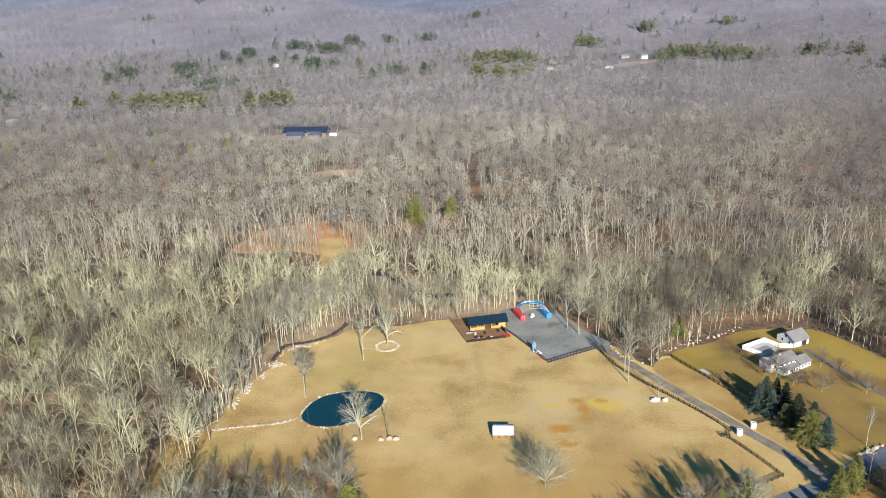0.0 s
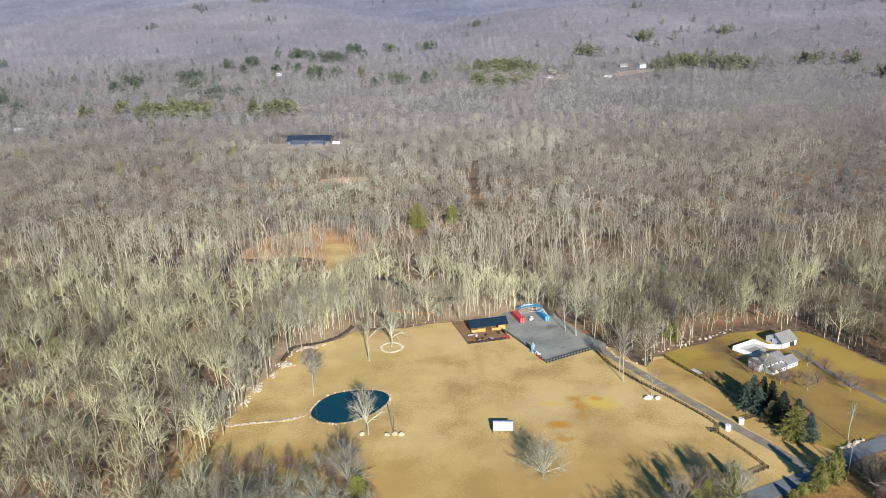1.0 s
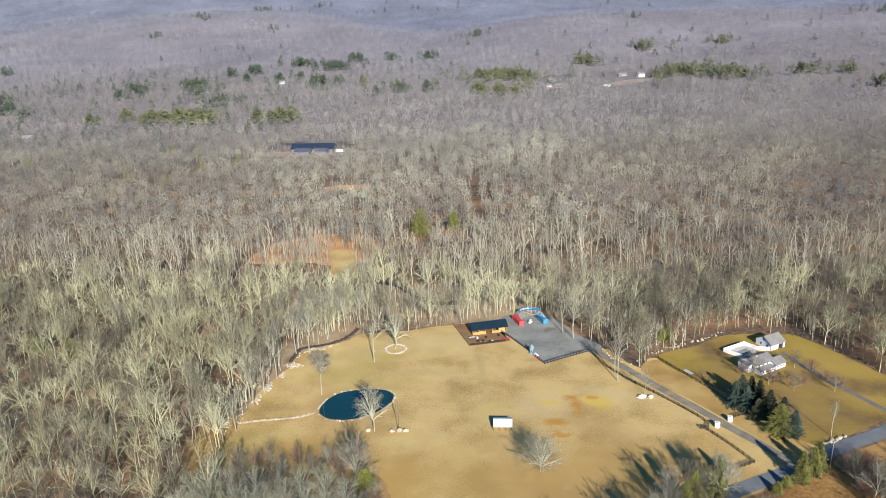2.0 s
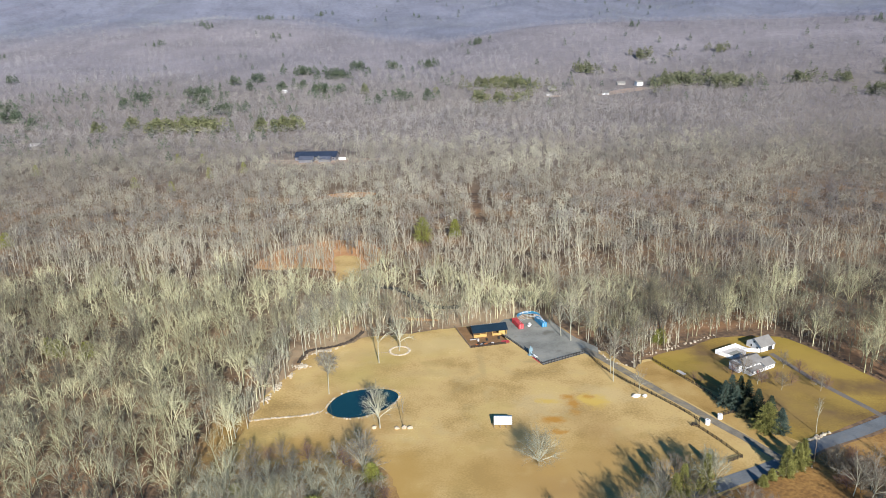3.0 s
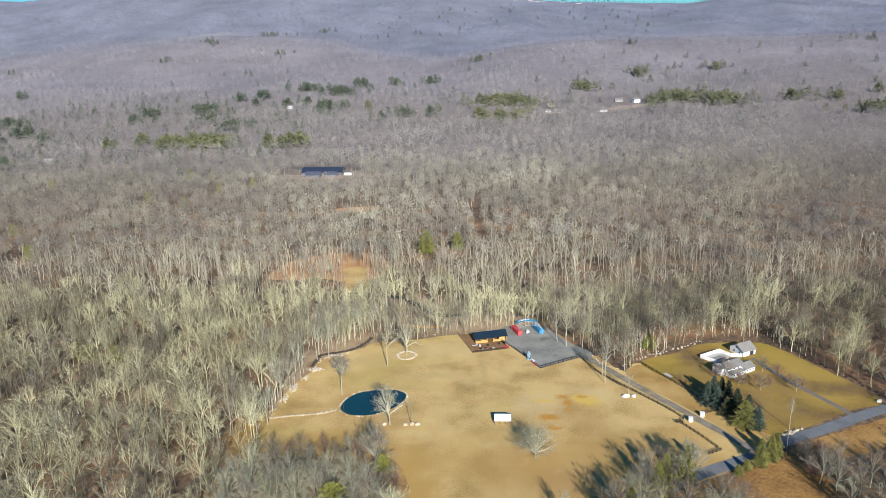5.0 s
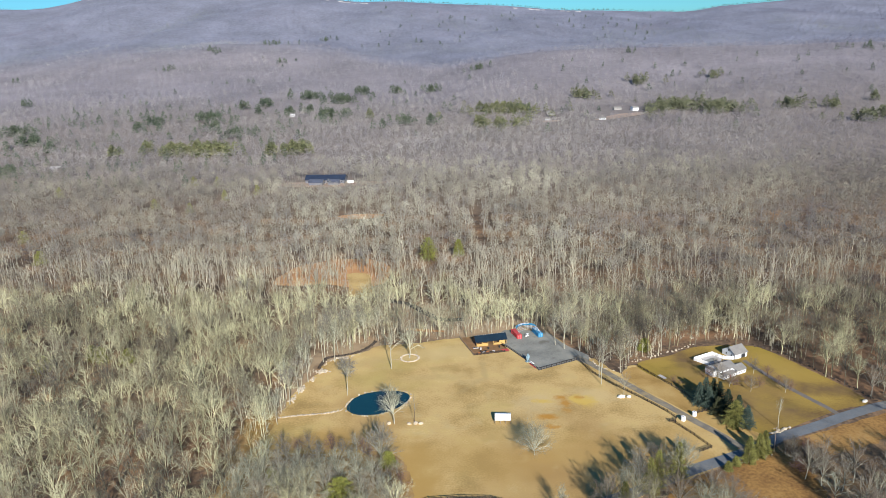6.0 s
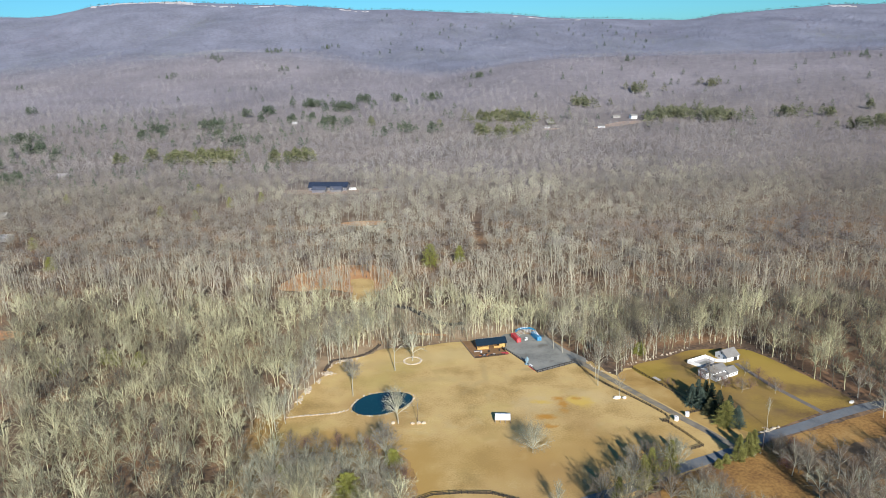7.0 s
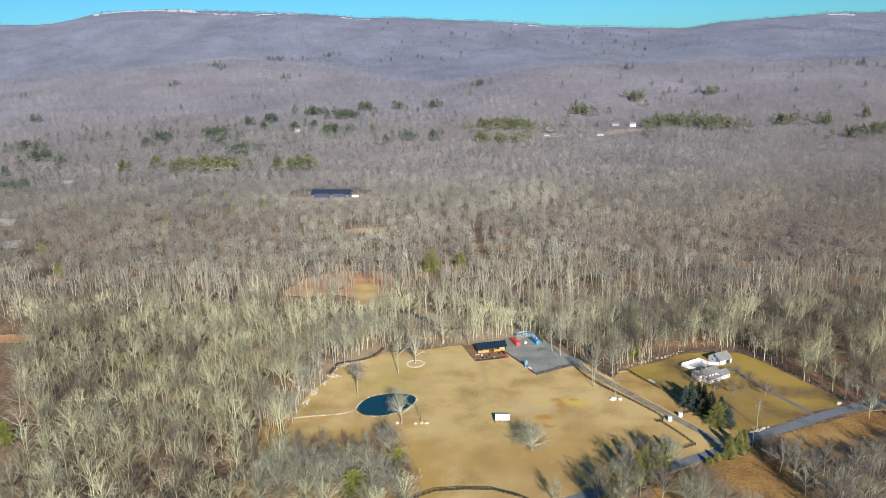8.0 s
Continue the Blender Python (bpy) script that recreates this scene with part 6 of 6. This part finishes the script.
for a in (-0.8, 0.8):
    for b in (-0.58, 0.58):
        bm = bmesh.new()
        bmesh.ops.create_cone(bm, cap_ends=True, segments=12, radius1=0.28, radius2=0.28, depth=0.18, matrix=Matrix.Translation((a, b, 0.28)) @ Matrix.Rotation(radians(90), 4, "X"))
        part("wheel", bm, M["dark"], cart)

bm = bmesh.new()
box(bm, -1.2, -0.9, 0, 1.2, 0.9, 0.35, bevel=0.05)
for x, y, z, r, d in ((-0.45, 0, 1.2, 0.32, 1.8), (0.45, 0.1, 1.2, 0.32, 1.8), (0, 0, 2.6, 0.72, 1.6), (0, 0, 3.8, 0.42, 1.0), (0.85, 0.1, 2.6, 0.22, 1.5), (-0.85, 0, 2.7, 0.22, 1.5)):
    bmesh.ops.create_cone(bm, cap_ends=True, segments=10, radius1=r, radius2=r * 0.75, depth=d, matrix=Matrix.Translation((x, y, z)))
figure = part("statue", bm, M["pale_blue"], None)
figure.matrix_world = pose(15.4, 263.3, 0.085, 0, 0, 30)
tagged(figure, "pale blue standing statue on a plinth beside the yard", "statue")
plinth = part("plinth", boxed(-1.6, -0.9, 0, 1.6, 0.9, 0.22, bevel=0.04), M["white"])
plinth.matrix_world = pose(17.0, 261.9, 0.085, 0, 0, -60)
tagged(plinth, "low white slab at the yard's edge", "slab")

# field shelter
shed = thing("field_shelter", pose(-1.4, 203.0, 0), "white-roofed open field shelter on dark posts", "shelter")
for x in (0.1, 2.4, 4.6, 6.8):
    for y, h in ((-1.6, 1.9), (2.4, 2.3)):
        part("post", boxed(x - 0.1, y - 0.1, 0, x + 0.1, y + 0.1, h), M["pole"], shed)
part("back_wall", boxed(0, 2.5, 0.02, 6.9, 2.6, 2.3), M["pole"], shed)
for x in (0.0, 6.85):
    part("side_wall", boxed(x, -0.4, 0.02, x + 0.08, 2.48, 1.85), M["pole"], shed)
bm = bmesh.new()
prism(bm, [(-0.05, -2.0, 1.75), (6.85, -2.0, 1.75), (6.85, 1.3, 3.2), (-0.05, 1.3, 3.2)], 0.1)
part("roof", bm, M["white"], shed, "white metal roof sheet")
bm = bmesh.new()
prism(bm, [(-0.05, 1.304, 3.2), (6.85, 1.304, 3.2), (6.85, 3.0, 2.75), (-0.05, 3.0, 2.75)], 0.1)
part("roof", bm, M["pale_blue"], shed, "pale blue rear roof sheet")


def utility_pole(x, y, h=11):
    t = thing("utility_pole", pose(x, y, 0), "weathered wooden utility pole beside the road", "utility pole", "utility poles")
    bm = bmesh.new()
    bmesh.ops.create_cone(bm, cap_ends=True, segments=8, radius1=0.17, radius2=0.11, depth=h, matrix=Matrix.Translation((0, 0, h / 2)))
    part("shaft", bm, M["pole"], t)
    part("crossarm", boxed(-1.1, -0.06, h - 0.9, 1.1, 0.06, h - 0.75), M["pole"], t)
    for a in (-0.9, 0, 0.9):
        part("insulator", boxed(a - 0.06, -0.06, h - 0.75, a + 0.06, 0.06, h - 0.55), M["concrete"], t)


utility_pole(107.4, 181.0)
utility_pole(165, 224.5)

# ---- far buildings ----
lodge = gable("lodge", -225, 746, -4, 47, 15, 5.0, 9.5, "long low building with a dark blue roof in the woods", "building", "shade_wall", "solar", 1.0, z=float(land(-200, 750)))
for i in range(8):
    rect_window(lodge, pose(3.5 + i * 5.8, 0, 2.4), 2.0, 1.8)
gable("lodge_wing", -218, 734.5, -4, 16, 10.5, 4.0, 6.8, "slate-blue-roofed wing of a long building", "building", "shade_wall", "slate", 0.8, z=float(land(-200, 740)))
gable("lodge_wing", -196, 735.5, -4, 13, 9, 4.0, 6.4, "slate-blue-roofed side wing of a long building", "building", "shade_wall", "slate", 0.8, z=float(land(-190, 740)))
van = thing("box_trailer", pose(-171, 745, float(land(-171, 745)), 0, 0, -4), "white box trailer beside the long building", "trailer")
part("body", boxed(-4, -1.3, 0.8, 4, 1.3, 3.6, bevel=0.08), M["white"], van)
for a in (-2.5, 2.5):
    for b in (-1.2, 1.2):
        bm = bmesh.new()
        bmesh.ops.create_cone(bm, cap_ends=True, segments=12, radius1=0.5, radius2=0.5, depth=0.3, matrix=Matrix.Translation((a, b, 0.5)) @ Matrix.Rotation(radians(90), 4, "X"))
        part("wheel", bm, M["dark"], van)


def far_house(x, y, turn, length, depth, eave, label, wall="siding", roof="shingle"):
    t = gable("far_house", x, y, turn, length, depth, eave, eave + depth * 0.3, label, "house", wall, roof, 0.5, z=float(land(x, y)), group="far houses")
    for i in range(3):
        rect_window(t, pose(length * (0.2 + 0.3 * i), 0, eave * 0.55), 1.2, 1.4)


far_house(254, 1290, 20, 12, 9, 6, "white two-storey house in a far clearing")
far_house(180, 1200, -10, 11, 7, 4, "long white house in a far clearing")
far_house(222, 1305, 5, 14, 8, 3.5, "low pale house in a far clearing", "tan_wall")
far_house(94, 1258, -15, 12, 8, 5, "pale grey house among far trees", "tan_wall")
far_house(88, 1205, 10, 8, 6, 3, "small white shed among far trees")
far_house(432, 1220, -25, 16, 9, 5, "pale house under far trees", "tan_wall")
far_house(-402, 1318, 15, 10, 7, 5, "white house beside a hemlock grove")
far_house(-608, 852, -10, 16, 9, 5, "pale house with a light roof in the woods", "tan_wall", "concrete")
far_house(-548, 632, 0, 18, 9, 4, "low pale house at the edge of view", "tan_wall", "concrete")
far_house(-478, 540, 5, 14, 8, 4, "low pale house between bare trees", "tan_wall", "concrete")
for pts, z, lab in (([(174, 1198), (196, 1199), (232, 1240), (284, 1258), (280, 1270), (228, 1262), (176, 1210)], None, "tan bare clearing round far houses"), ([(84, 1190), (110, 1192), (112, 1206), (88, 1206)], None, "tan clearing round a far house"), ([(-262, 742), (-236, 728), (-170, 724), (-122, 742), (-118, 752), (-158, 750), (-250, 752)], None, "dry grass round a long building")):
    line = ring(pts, 2, 6)
    zz = land(np.array([p[0] for p in line]), np.array([p[1] for p in line]))
    ob = sheet("far_clearing", line, 0, M["far_earth"], lab, "ground")
    for v in ob.data.vertices:
        v.co.z = float(land(v.co.x, v.co.y)) + 0.6

# pale cliffs along the mountain's crest
rng = np.random.default_rng(77)
verts, faces = [], []
for x0, x1, n, low, high, y0 in ((-1900, -1560, 46, 1.5, 3.5, 3360), (-1560, -1410, 44, 4, 10, 3350), (-1410, -1180, 16, 1, 2.5, 3335), (-1130, -900, 16, 1, 3, 3320), (-760, -560, 10, 1, 2, 3330), (60, 420, 14, 1, 2, 3340), (1470, 1570, 16, 2, 4, 3335)):
    for _ in range(n):
        x, y = rng.uniform(x0, x1), y0 - rng.uniform(0, 14 + 2 * high)
        z, w, h = float(land(x, y)), rng.uniform(5, 13), 0.5 * rng.uniform(low, high) + 2.5
        b = len(verts)
        for a, c, d in ((-w, 0, -4), (w, 0, -4), (w * 0.85, 3, h), (-w * 0.8, 3, h), (-w, 20, -4), (w, 20, -4), (w * 0.7, 17, h * 0.9), (-w * 0.8, 17, h)):
            verts.append((x + a + rng.normal(0, 1.5), y + c, z + d + rng.normal(0, 0.8)))
        faces += [(b, b + 1, b + 2, b + 3), (b + 3, b + 2, b + 6, b + 7), (b + 1, b + 5, b + 6, b + 2), (b + 4, b, b + 3, b + 7), (b + 5, b + 4, b + 7, b + 6)]
tagged(link_mesh("cliff_ledges", verts, faces, M["cliff"]), "pale rock ledges along the mountain's crest", "cliffs", kind="stuff")
